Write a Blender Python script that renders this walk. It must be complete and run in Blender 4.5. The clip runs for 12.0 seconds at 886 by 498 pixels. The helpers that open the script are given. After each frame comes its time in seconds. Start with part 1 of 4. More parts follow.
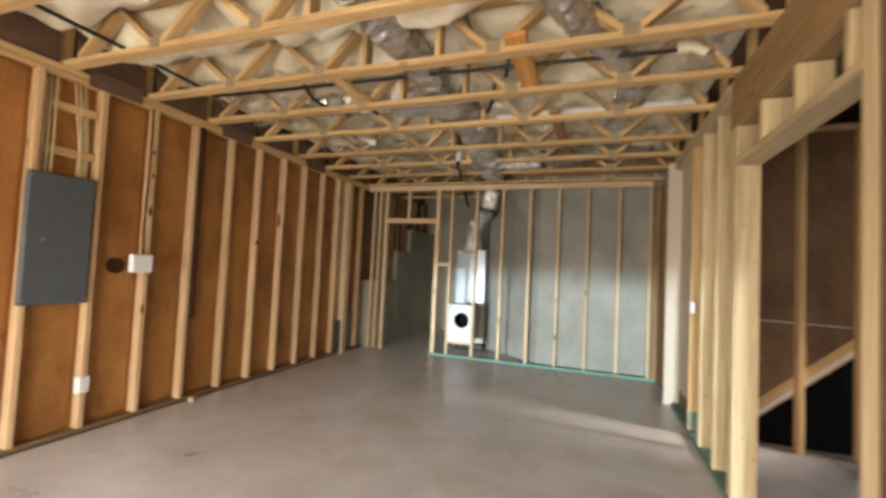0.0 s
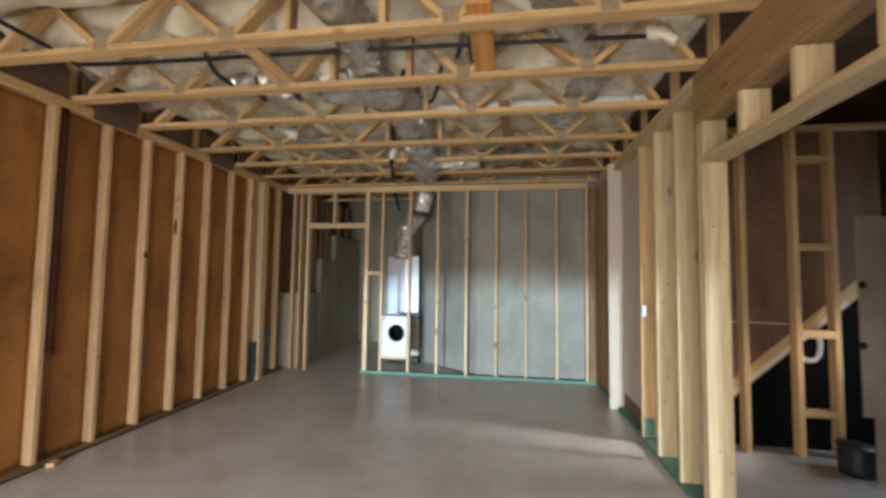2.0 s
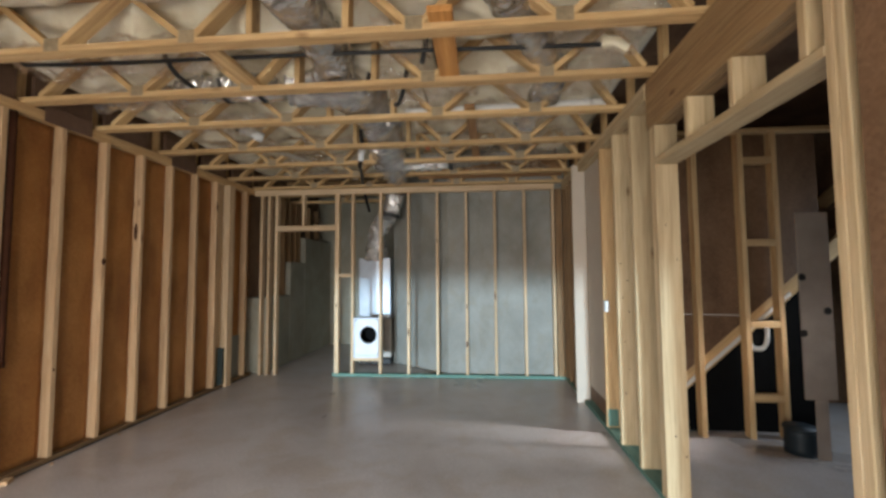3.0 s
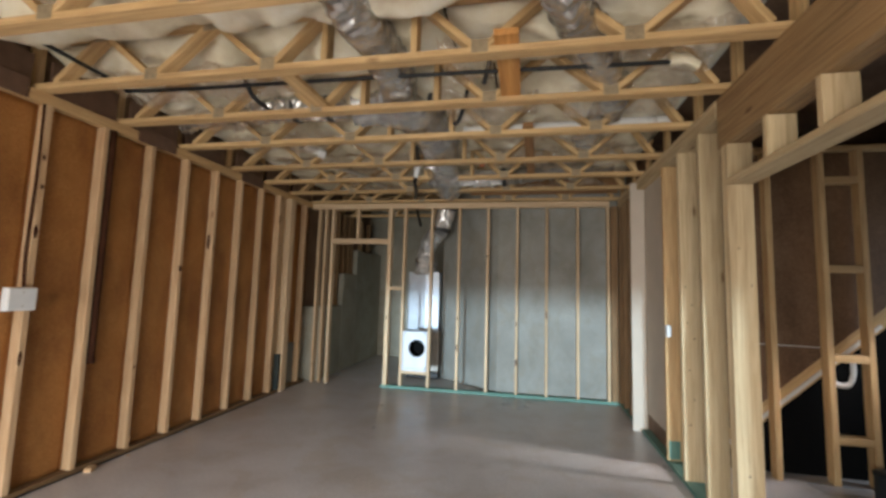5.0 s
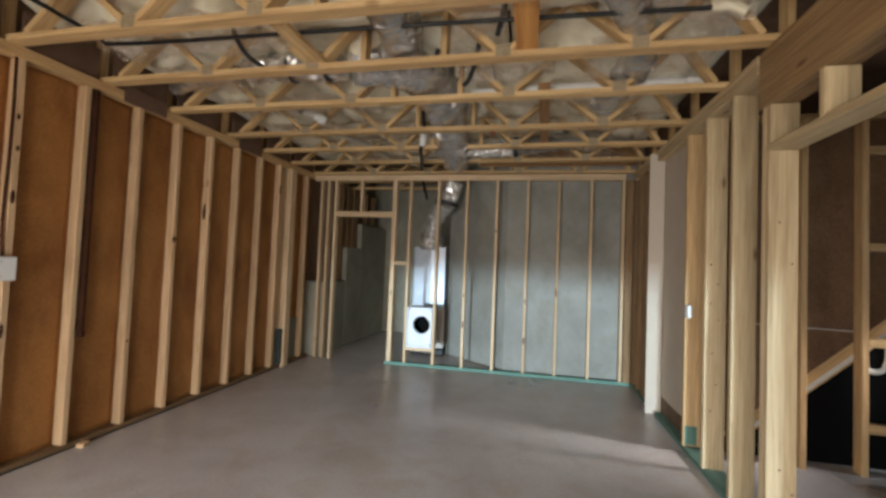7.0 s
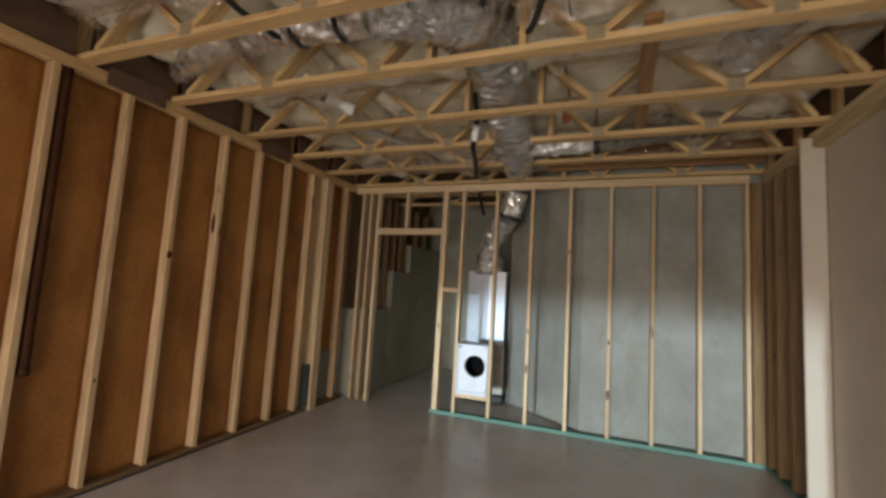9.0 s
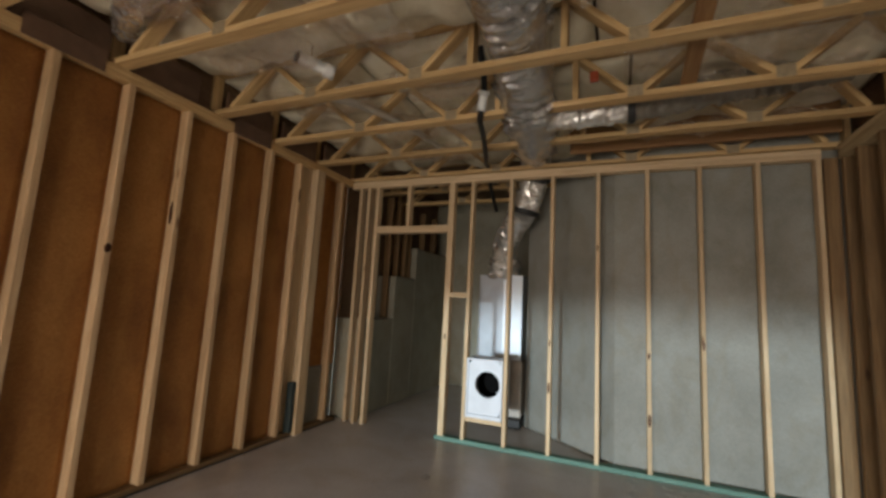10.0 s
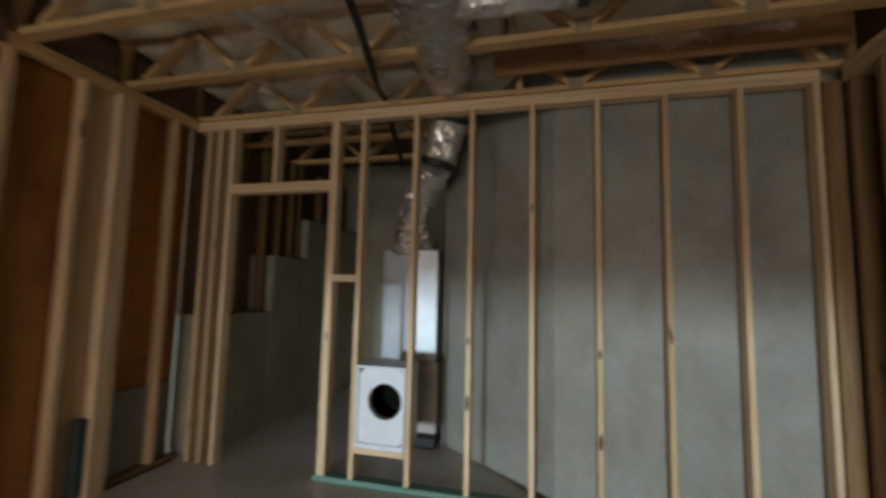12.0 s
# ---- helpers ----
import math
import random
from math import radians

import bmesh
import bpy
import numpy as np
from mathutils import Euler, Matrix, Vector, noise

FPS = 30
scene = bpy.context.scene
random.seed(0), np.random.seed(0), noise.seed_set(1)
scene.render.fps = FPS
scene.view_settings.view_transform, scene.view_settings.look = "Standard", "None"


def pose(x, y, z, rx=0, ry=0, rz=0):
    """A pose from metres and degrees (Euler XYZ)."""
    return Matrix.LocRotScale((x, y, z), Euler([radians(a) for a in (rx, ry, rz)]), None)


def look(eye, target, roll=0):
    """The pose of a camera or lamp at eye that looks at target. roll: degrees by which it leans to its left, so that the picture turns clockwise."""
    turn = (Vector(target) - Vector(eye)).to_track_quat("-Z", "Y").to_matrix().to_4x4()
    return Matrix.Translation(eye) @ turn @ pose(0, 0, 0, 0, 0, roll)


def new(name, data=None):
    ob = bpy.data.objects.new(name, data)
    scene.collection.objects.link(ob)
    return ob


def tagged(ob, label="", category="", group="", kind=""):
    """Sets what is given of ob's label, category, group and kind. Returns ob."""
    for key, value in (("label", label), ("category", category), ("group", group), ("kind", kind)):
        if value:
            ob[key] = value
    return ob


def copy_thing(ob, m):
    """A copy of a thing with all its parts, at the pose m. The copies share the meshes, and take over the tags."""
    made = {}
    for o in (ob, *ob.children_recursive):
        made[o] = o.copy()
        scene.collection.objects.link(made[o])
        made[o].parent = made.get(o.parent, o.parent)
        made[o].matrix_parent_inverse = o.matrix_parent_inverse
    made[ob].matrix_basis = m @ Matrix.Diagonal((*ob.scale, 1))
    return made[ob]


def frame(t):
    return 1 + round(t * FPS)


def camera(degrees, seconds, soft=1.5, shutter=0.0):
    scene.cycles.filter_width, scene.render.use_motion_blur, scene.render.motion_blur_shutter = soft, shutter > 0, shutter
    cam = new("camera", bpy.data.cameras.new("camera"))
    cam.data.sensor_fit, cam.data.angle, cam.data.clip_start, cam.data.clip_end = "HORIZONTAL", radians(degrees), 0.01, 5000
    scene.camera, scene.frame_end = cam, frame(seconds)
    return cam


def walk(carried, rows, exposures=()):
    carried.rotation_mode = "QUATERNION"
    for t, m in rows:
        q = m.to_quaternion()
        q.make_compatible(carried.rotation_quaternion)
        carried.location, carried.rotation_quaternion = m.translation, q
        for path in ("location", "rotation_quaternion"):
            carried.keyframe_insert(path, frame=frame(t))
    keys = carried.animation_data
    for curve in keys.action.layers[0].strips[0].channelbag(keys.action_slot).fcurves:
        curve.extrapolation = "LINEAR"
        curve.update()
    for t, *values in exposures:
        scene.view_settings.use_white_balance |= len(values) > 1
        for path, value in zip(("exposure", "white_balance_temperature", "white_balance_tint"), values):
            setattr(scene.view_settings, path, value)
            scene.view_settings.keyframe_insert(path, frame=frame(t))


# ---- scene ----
cam = camera(92.7, 12.0, soft=3.0, shutter=0.5)
PATH = [
    (0, (0.29, -0.088, 1.376), (-0.383, 1.793, 1.463), 2.7),
    (0.4, (0.239, 0.105, 1.399), (-0.591, 1.923, 1.467), 1.0),
    (0.5, (0.203, 0.137, 1.391), (-0.622, 1.957, 1.468), 1.2),
    (1, (0.028, 0.281, 1.417), (-0.607, 2.171, 1.569), 0.8),
    (1.5, (-0.09, 0.34, 1.416), (-0.553, 2.277, 1.594), 1.2),
    (2, (-0.031, 0.31, 1.412), (-0.338, 2.283, 1.533), 0.8),
    (2.5, (0.012, 0.259, 1.413), (-0.165, 2.247, 1.531), -0.5),
    (4.5, (-0.033, 0.286, 1.419), (-0.32, 2.258, 1.59), 1.4),
    (5, (-0.072, 0.233, 1.433), (-0.46, 2.185, 1.62), 1.6),
    (5.5, (-0.099, 0.215, 1.44), (-0.552, 2.155, 1.615), 1.7),
    (6, (-0.095, 0.208, 1.432), (-0.587, 2.142, 1.576), 1.8),
    (6.5, (-0.095, 0.303, 1.422), (-0.554, 2.248, 1.501), 2.3),
    (7, (-0.113, 0.456, 1.421), (-0.53, 2.41, 1.496), 2.3),
    (7.1, (-0.112, 0.506, 1.426), (-0.534, 2.459, 1.51), 2.3),
    (7.2, (-0.104, 0.565, 1.427), (-0.535, 2.515, 1.54), 2.2),
    (8.8, (-0.2, 1.368, 1.389), (-0.872, 3.239, 1.607), 3.5),
    (9, (-0.274, 1.477, 1.414), (-0.982, 3.338, 1.606), 3.4),
    (9.5, (-0.291, 1.789, 1.307), (-1.123, 3.598, 1.501), 2.9),
    (10, (-0.412, 2.142, 1.325), (-1.19, 3.966, 1.581), 3.1),
    (10.5, (-0.471, 2.446, 1.339), (-1.34, 4.219, 1.656), 1.3),
    (11, (-0.452, 2.722, 1.347), (-1.479, 4.418, 1.608), 1.3),
    (11.5, (-0.491, 3.039, 1.326), (-1.355, 4.828, 1.558), 1.3),
    (12, (-0.502, 3.378, 1.365), (-0.989, 5.309, 1.548), 1.3),
]

EXPOSURES = [(0.0, 0.16, 6700, 10), (0.6, 0.2, 6700, 10), (1.6, 0.04, 6300, 9), (2.5, -0.12, 6000, 9), (6.5, -0.2, 6050, 9), (9.0, -0.44, 6550, 11), (11.0, -0.84, 6950, 12), (12.0, -1.06, 6600, 10)]
walk(cam, [(t, look(eye, target, roll)) for t, eye, target, roll in PATH], EXPOSURES)

# ---- world and light ----
world = bpy.data.worlds.new("sky")
scene.world = world
world.use_nodes = True
wn = world.node_tree.nodes
sky = wn.new("ShaderNodeTexSky")
sky.sky_type, sky.sun_disc = "NISHITA", False
sky.sun_elevation, sky.sun_rotation = radians(2.0), radians(182.9)
world.node_tree.links.new(sky.outputs[0], wn["Background"].inputs[0])
wn["Background"].inputs[1].default_value = 0.1


def area_lamp(name, m, sx, sy, watts, color, spread=180):
    data = bpy.data.lights.new(name, "AREA")
    data.shape, data.size, data.size_y, data.energy, data.color = "RECTANGLE", sx, sy, watts, color
    data.spread = radians(spread)
    ob = new(name, data)
    ob.matrix_world = m
    return ob


# daylight through the wide opening behind the walker
DOOR_X0, DOOR_X1, DOOR_Y, DOOR_TOP = -3.30, 1.02, -2.6, 1.62
area_lamp("daylight_ground", look((-1.3, DOOR_Y + 0.45, 1.02), (-1.1, DOOR_Y + 3.45, -0.98)), 3.4, 1.1, 120, (0.84, 0.92, 1.0), 110)
area_lamp("daylight_doorway", look((-1.25, DOOR_Y + 0.03, 0.80), (-1.0, 3.0, 0.80)), 3.9, 1.5, 195, (1.0, 0.90, 0.75), 180)
area_lamp("daylight_hall_window", look((4.16, 3.74, 1.75), (0.85, 4.25, 0.0)), 0.3, 0.26, 3.0, (1.0, 0.90, 0.84), 24)
# added fill lamp that lifts the dim stair hall and its floor
area_lamp("hall_fill", look((4.17, 3.86, 1.45), (1.5, 3.3, 0.0)), 0.5, 0.9, 16, (0.78, 0.9, 1.0), 170)
sun_data = bpy.data.lights.new("low_sun", "SUN")
sun_data.energy, sun_data.angle, sun_data.color = 3.5, radians(3.5), (0.66, 0.86, 1.0)
sun = new("low_sun", sun_data)
sun.matrix_world = look((0, 0, 0), (0.05, 1.0, -0.035))


# ---- materials ----
def mat(name, rough=0.8, metal=0.0):
    m = bpy.data.materials.new(name)
    m.use_nodes = True
    b = m.node_tree.nodes["Principled BSDF"]
    b.inputs["Roughness"].default_value, b.inputs["Metallic"].default_value = rough, metal
    return m, m.node_tree.nodes, m.node_tree.links, b


def ramp(n, stops):
    r = n.new("ShaderNodeValToRGB")
    while len(r.color_ramp.elements) < len(stops):
        r.color_ramp.elements.new(0.5)
    for e, (p, c) in zip(r.color_ramp.elements, stops):
        e.position, e.color = p, (*c, 1)
    return r


def mixed(n, l, kind, a, b, fac):
    m = n.new("ShaderNodeMix")
    m.data_type, m.blend_type = "RGBA", kind
    for socket, v in ((m.inputs[0], fac), (m.inputs[6], a), (m.inputs[7], b)):
        if isinstance(v, bpy.types.NodeSocket):
            l.new(v, socket)
        elif isinstance(v, tuple):
            socket.default_value = (*v, 1)
        else:
            socket.default_value = v
    return m.outputs[2]


def coords(n, l, scale=(1, 1, 1), kind="Object", shift=False):
    c = n.new("ShaderNodeTexCoord")
    m = n.new("ShaderNodeMapping")
    m.inputs["Scale"].default_value = scale
    l.new(c.outputs[kind], m.inputs[0])
    if shift:
        info = n.new("ShaderNodeObjectInfo")
        s = n.new("ShaderNodeVectorMath")
        s.operation = "SCALE"
        s.inputs[0].default_value = (37.0, 19.0, 53.0)
        l.new(info.outputs["Random"], s.inputs["Scale"])
        l.new(s.outputs[0], m.inputs["Location"])
    return m.outputs[0]


def tex(n, l, vec, scale, detail=3.0, rough=0.55, distort=0.0):
    t = n.new("ShaderNodeTexNoise")
    t.inputs["Scale"].default_value, t.inputs["Detail"].default_value = scale, detail
    t.inputs["Roughness"].default_value, t.inputs["Distortion"].default_value = rough, distort
    l.new(vec, t.inputs["Vector"])
    return t.outputs["Fac"]


def bumped(n, l, b, height, strength, distance=0.01):
    k = n.new("ShaderNodeBump")
    k.inputs["Strength"].default_value, k.inputs["Distance"].default_value = strength, distance
    l.new(height, k.inputs["Height"])
    l.new(k.outputs[0], b.inputs["Normal"])


def lumber_mat(name, dark, mid, light, rough=0.75):
    """Sawn softwood, grain along local z, each stick its own shade."""
    m, n, l, b = mat(name, rough)
    v = coords(n, l, (1, 1, 0.045), shift=True)
    grain = tex(n, l, v, 60, 4, 0.6, 0.6)
    broad = tex(n, l, v, 9, 2, 0.5, 1.2)
    r = ramp(n, [(0.3, dark), (0.52, mid), (0.75, light)])
    l.new(grain, r.inputs[0])
    r2 = ramp(n, [(0.3, (0.80, 0.76, 0.70)), (0.7, (1.05, 1.04, 1.0))])
    l.new(broad, r2.inputs[0])
    col = mixed(n, l, "MULTIPLY", r.outputs[0], r2.outputs[0], 1.0)
    # knots and mill stains
    v2 = coords(n, l, (1, 1, 0.35), shift=True)
    vor = n.new("ShaderNodeTexVoronoi")
    vor.inputs["Scale"].default_value = 5.0
    l.new(v2, vor.inputs["Vector"])
    rk = ramp(n, [(0.03, (0.30, 0.18, 0.10)), (0.10, (1, 1, 1))])
    l.new(vor.outputs["Distance"], rk.inputs[0])
    col = mixed(n, l, "MULTIPLY", col, rk.outputs[0], 0.8)
    info = n.new("ShaderNodeObjectInfo")
    r3 = ramp(n, [(0.0, (0.82, 0.80, 0.76)), (0.5, (1.0, 0.98, 0.96)), (1.0, (1.1, 1.1, 1.08))])
    l.new(info.outputs["Random"], r3.inputs[0])
    col = mixed(n, l, "MULTIPLY", col, r3.outputs[0], 1.0)
    l.new(col, b.inputs["Base Color"])
    bumped(n, l, b, grain, 0.25, 0.004)
    return m


PINE = lumber_mat("pine", (0.46, 0.29, 0.13), (0.60, 0.41, 0.205), (0.71, 0.52, 0.285))
TRUSS_PINE = lumber_mat("truss_pine", (0.45, 0.29, 0.135), (0.61, 0.42, 0.205), (0.71, 0.525, 0.295))
PINE_PALE = lumber_mat("spruce", (0.46, 0.345, 0.195), (0.60, 0.475, 0.295), (0.69, 0.57, 0.375))
PINE_WEST = lumber_mat("pine_weathered", (0.48, 0.31, 0.17), (0.63, 0.44, 0.26), (0.73, 0.55, 0.36))
PINE_NORTH = lumber_mat("pine_dry", (0.53, 0.385, 0.23), (0.68, 0.52, 0.34), (0.76, 0.62, 0.44))
LVL = lumber_mat("laminated_beam", (0.24, 0.15, 0.07), (0.34, 0.22, 0.105), (0.42, 0.29, 0.15))
# pine with shade put into its colour, for sticks in dim places
SHADED_PINE = lumber_mat("shaded_pine", (0.17, 0.10, 0.045), (0.25, 0.155, 0.072), (0.32, 0.205, 0.10))
TREATED = lumber_mat("treated_pine", (0.08, 0.18, 0.15), (0.12, 0.235, 0.20), (0.18, 0.30, 0.26))
WET_TREATED = lumber_mat("wet_treated_pine", (0.022, 0.034, 0.034), (0.035, 0.05, 0.05), (0.05, 0.07, 0.068))
DARK_PLANK = lumber_mat("dark_plank", (0.20, 0.10, 0.035), (0.28, 0.15, 0.06), (0.34, 0.20, 0.09))
BLOCKING = lumber_mat("orange_blocking", (0.42, 0.19, 0.05), (0.55, 0.27, 0.08), (0.62, 0.34, 0.12))


def board_mat(name, dark, mid, light, flake=70.0):
    """Pressed strand board: flakes, stains, sheet colour."""
    m, n, l, b = mat(name, 0.7)
    v = coords(n, l)
    vor = n.new("ShaderNodeTexVoronoi")
    vor.inputs["Scale"].default_value = flake
    l.new(v, vor.inputs["Vector"])
    big = tex(n, l, v, 1.6, 5, 0.6, 0.4)
    f = mixed(n, l, "MIX", vor.outputs["Color"], big, 0.72)
    r = ramp(n, [(0.28, dark), (0.5, mid), (0.72, light)])
    l.new(f, r.inputs[0])
    stain = tex(n, l, coords(n, l, (1, 1, 0.4)), 3.5, 4, 0.6)
    rs = ramp(n, [(0.3, (0.66, 0.60, 0.54)), (0.52, (1, 1, 1)), (0.72, (1.12, 1.12, 1.14))])
    l.new(stain, rs.inputs[0])
    l.new(mixed(n, l, "MULTIPLY", r.outputs[0], rs.outputs[0], 1.0), b.inputs["Base Color"])
    bumped(n, l, b, vor.outputs["Distance"], 0.2, 0.003)
    return m


SHEATHING = board_mat("sheathing", (0.32, 0.125, 0.026), (0.42, 0.175, 0.040), (0.50, 0.235, 0.065))
KRAFT = board_mat("kraft_paper", (0.25, 0.096, 0.019), (0.355, 0.150, 0.033), (0.46, 0.220, 0.060), 140.0)
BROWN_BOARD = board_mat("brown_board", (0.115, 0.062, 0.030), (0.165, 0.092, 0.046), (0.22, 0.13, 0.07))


def concrete_mat(name, dark, mid, light, rough, scale=1.0, bump=0.15):
    m, n, l, b = mat(name, rough)
    v = coords(n, l)
    big = tex(n, l, v, 0.9 * scale, 6, 0.62, 0.5)
    fine = tex(n, l, v, 45 * scale, 4, 0.65)
    r = ramp(n, [(0.3, dark), (0.5, mid), (0.7, light)])
    l.new(big, r.inputs[0])
    rf = ramp(n, [(0.3, (0.86, 0.86, 0.86)), (0.7, (1.06, 1.06, 1.06))])
    l.new(fine, rf.inputs[0])
    col = mixed(n, l, "MULTIPLY", r.outputs[0], rf.outputs[0], 1.0)
    # tan stains and pale scuffs
    st = ramp(n, [(0.38, (0.86, 0.78, 0.66)), (0.5, (1, 1, 1)), (0.66, (1.10, 1.10, 1.10))])
    l.new(tex(n, l, coords(n, l, (1, 1, 0.6)), 2.7 * scale, 5, 0.6, 0.8), st.inputs[0])
    col = mixed(n, l, "MULTIPLY", col, st.outputs[0], 0.4)
    l.new(col, b.inputs["Base Color"])
    rr = ramp(n, [(0.3, (rough - 0.12,) * 3), (0.7, (rough + 0.08,) * 3)])
    l.new(big, rr.inputs[0])
    l.new(rr.outputs[0], b.inputs["Roughness"])
    bumped(n, l, b, fine, bump, 0.004)
    return m


FLOOR = concrete_mat("slab_concrete", (0.46, 0.42, 0.40), (0.57, 0.535, 0.52), (0.655, 0.63, 0.625), 0.36)
FOUNDATION = concrete_mat("damp_concrete", (0.25, 0.24, 0.18), (0.33, 0.315, 0.245), (0.39, 0.37, 0.30), 0.9, 1.6, 0.3)
CONCRETE = concrete_mat("wall_concrete", (0.205, 0.202, 0.172), (0.265, 0.262, 0.228), (0.32, 0.318, 0.28), 0.85, 1.6, 0.3)


def fluffy_mat():
    m, n, l, b = mat("glass_wool", 0.95)
    v = coords(n, l, shift=True)
    big = tex(n, l, v, 5, 4, 0.6)
    fine = tex(n, l, v, 60, 4, 0.7)
    r = ramp(n, [(0.3, (0.68, 0.59, 0.42)), (0.5, (0.81, 0.74, 0.56)), (0.7, (0.88, 0.83, 0.69))])
    l.new(big, r.inputs[0])
    l.new(r.outputs[0], b.inputs["Base Color"])
    bumped(n, l, b, fine, 0.5, 0.01)
    return m


WOOL = fluffy_mat()


def jacket_mat(name, base, metal, rough, wrinkle):
    """Shiny wrinkled duct jacket."""
    m, n, l, b = mat(name, rough, metal)
    v = coords(n, l, (1, 1, 1))
    big = tex(n, l, v, 7, 3, 0.5, 1.5)
    fine = tex(n, l, v, 9, 3, 0.5, 3.0)
    r = ramp(n, [(0.3, tuple(c * 0.85 for c in base)), (0.6, base)])
    l.new(big, r.inputs[0])
    l.new(r.outputs[0], b.inputs["Base Color"])
    b.inputs["Coat Weight"].default_value, b.inputs["Coat Roughness"].default_value = 1.0, 0.06
    bumped(n, l, b, fine, wrinkle, 0.03)
    return m


JACKET = jacket_mat("grey_duct_jacket", (0.58, 0.56, 0.53), 0.7, 0.14, 0.9)
DULL_JACKET = jacket_mat("dull_duct_jacket", (0.20, 0.175, 0.14), 0.1, 0.45, 0.6)
FOIL = jacket_mat("foil", (0.80, 0.78, 0.74), 0.7, 0.26, 0.5)


def plain(name, color, rough=0.5, metal=0.0, vary=0.12, scale=12.0, bump=0.0):
    m, n, l, b = mat(name, rough, metal)
    v = coords(n, l, shift=True)
    f = tex(n, l, v, scale, 4, 0.6)
    r = ramp(n, [(0.3, tuple(c * (1 - vary) for c in color)), (0.7, tuple(min(1, c * (1 + vary)) for c in color))])
    l.new(f, r.inputs[0])
    l.new(r.outputs[0], b.inputs["Base Color"])
    if bump:
        bumped(n, l, b, f, bump, 0.004)
    return m


SHEET_METAL = plain("galvanised_sheet", (0.54, 0.58, 0.62), 0.5, 0.45, 0.08, 6, 0.1)
NAIL_PLATE = plain("nail_plate", (0.34, 0.27, 0.17), 0.6, 0.35, 0.2, 40)
BLACK = plain("black_iron", (0.018, 0.017, 0.016), 0.5, 0.3)
# near black with little gloss: deep shade put into the colour
SHADE_BLACK = plain("shade_black", (0.004, 0.004, 0.004), 0.9)
SHADE_BLACK.node_tree.nodes["Principled BSDF"].inputs["Specular IOR Level"].default_value = 0.1
RUBBER = plain("black_tape", (0.02, 0.02, 0.02), 0.6)
WHITE_BOX = plain("white_plastic", (0.74, 0.74, 0.72), 0.45, 0, 0.05)
BOX_GREY = plain("pale_enamel", (0.66, 0.69, 0.73), 0.45, 0, 0.07, 9)
WHITE_PVC = plain("white_pvc", (0.70, 0.69, 0.66), 0.4, 0, 0.08)
PANEL_GREY = plain("grey_enamel", (0.085, 0.095, 0.105), 0.45, 0.1, 0.1)
DRYWALL = plain("drywall_paper", (0.53, 0.46, 0.37), 0.85, 0, 0.06, 3)
DULL_BOARD = plain("dull_board_paper", (0.36, 0.30, 0.25), 0.9, 0, 0.12, 5)
DULL_PVC = plain("dull_pvc", (0.50, 0.45, 0.37), 0.5, 0, 0.1)
CABLE = plain("cable_sheath", (0.62, 0.50, 0.30), 0.5, 0, 0.15)
RED = plain("orange_red_plastic", (0.40, 0.075, 0.03), 0.5)
BROWN_PIPE = plain("dark_brown_pipe", (0.05, 0.018, 0.008), 0.9, 0, 0.25)
BROWN_PIPE.node_tree.nodes["Principled BSDF"].inputs["Specular IOR Level"].default_value = 0.15
BLUE_BIN = plain("dark_teal_plastic", (0.010, 0.018, 0.024), 0.5)
RIM_GREY = plain("rim_brown", (0.13, 0.072, 0.042), 0.8, 0, 0.2, 8)


def film_mat():
    m, n, l, b = mat("clear_film", 0.12)
    v = coords(n, l)
    out = n["Material Output"]
    clear, gloss, mix = n.new("ShaderNodeBsdfTransparent"), n.new("ShaderNodeBsdfGlossy"), n.new("ShaderNodeMixShader")
    gloss.inputs["Roughness"].default_value = 0.055
    gloss.inputs["Color"].default_value = (0.95, 0.87, 0.76, 1)
    k = n.new("ShaderNodeBump")
    k.inputs["Strength"].default_value, k.inputs["Distance"].default_value = 0.9, 0.03
    l.new(tex(n, l, v, 17, 3, 0.6, 2.0), k.inputs["Height"])
    l.new(k.outputs[0], gloss.inputs["Normal"])
    mix.inputs[0].default_value = 0.36
    l.new(clear.outputs[0], mix.inputs[1])
    l.new(gloss.outputs[0], mix.inputs[2])
    l.new(mix.outputs[0], out.inputs["Surface"])
    return m


FILM = film_mat()
NAIL_DARK = plain("nail_head", (0.06, 0.04, 0.03), 0.6, 0.4)
STEEL = plain("furnace_steel", (0.44, 0.39, 0.33), 0.5, 0.1, 0.15, 8)


# ---- builders ----
def mesh_of(bm, name, material, smooth=False):
    me = bpy.data.meshes.new(name)
    bm.normal_update()
    bm.to_mesh(me)
    bm.free()
    me.materials.append(material)
    if smooth:
        for p in me.polygons:
            p.use_smooth = True
    return me


def part(name, data, material=None, parent=None, label="", m=None, smooth=False):
    """Links a bmesh (or ready mesh) as one object under a thing."""
    me = data if isinstance(data, bpy.types.Mesh) else mesh_of(data, name, material, smooth)
    ob = new(name, me)
    if m is not None:
        ob.matrix_basis = m
    if parent is not None:
        ob.parent = parent
    if label:
        ob["label"] = label
    return ob


def thing(name, label, category, group="", kind="", at=(0, 0, 0)):
    ob = new(name)
    ob.location = at
    ob.empty_display_size = 0.1
    return tagged(ob, label, category, group, kind)


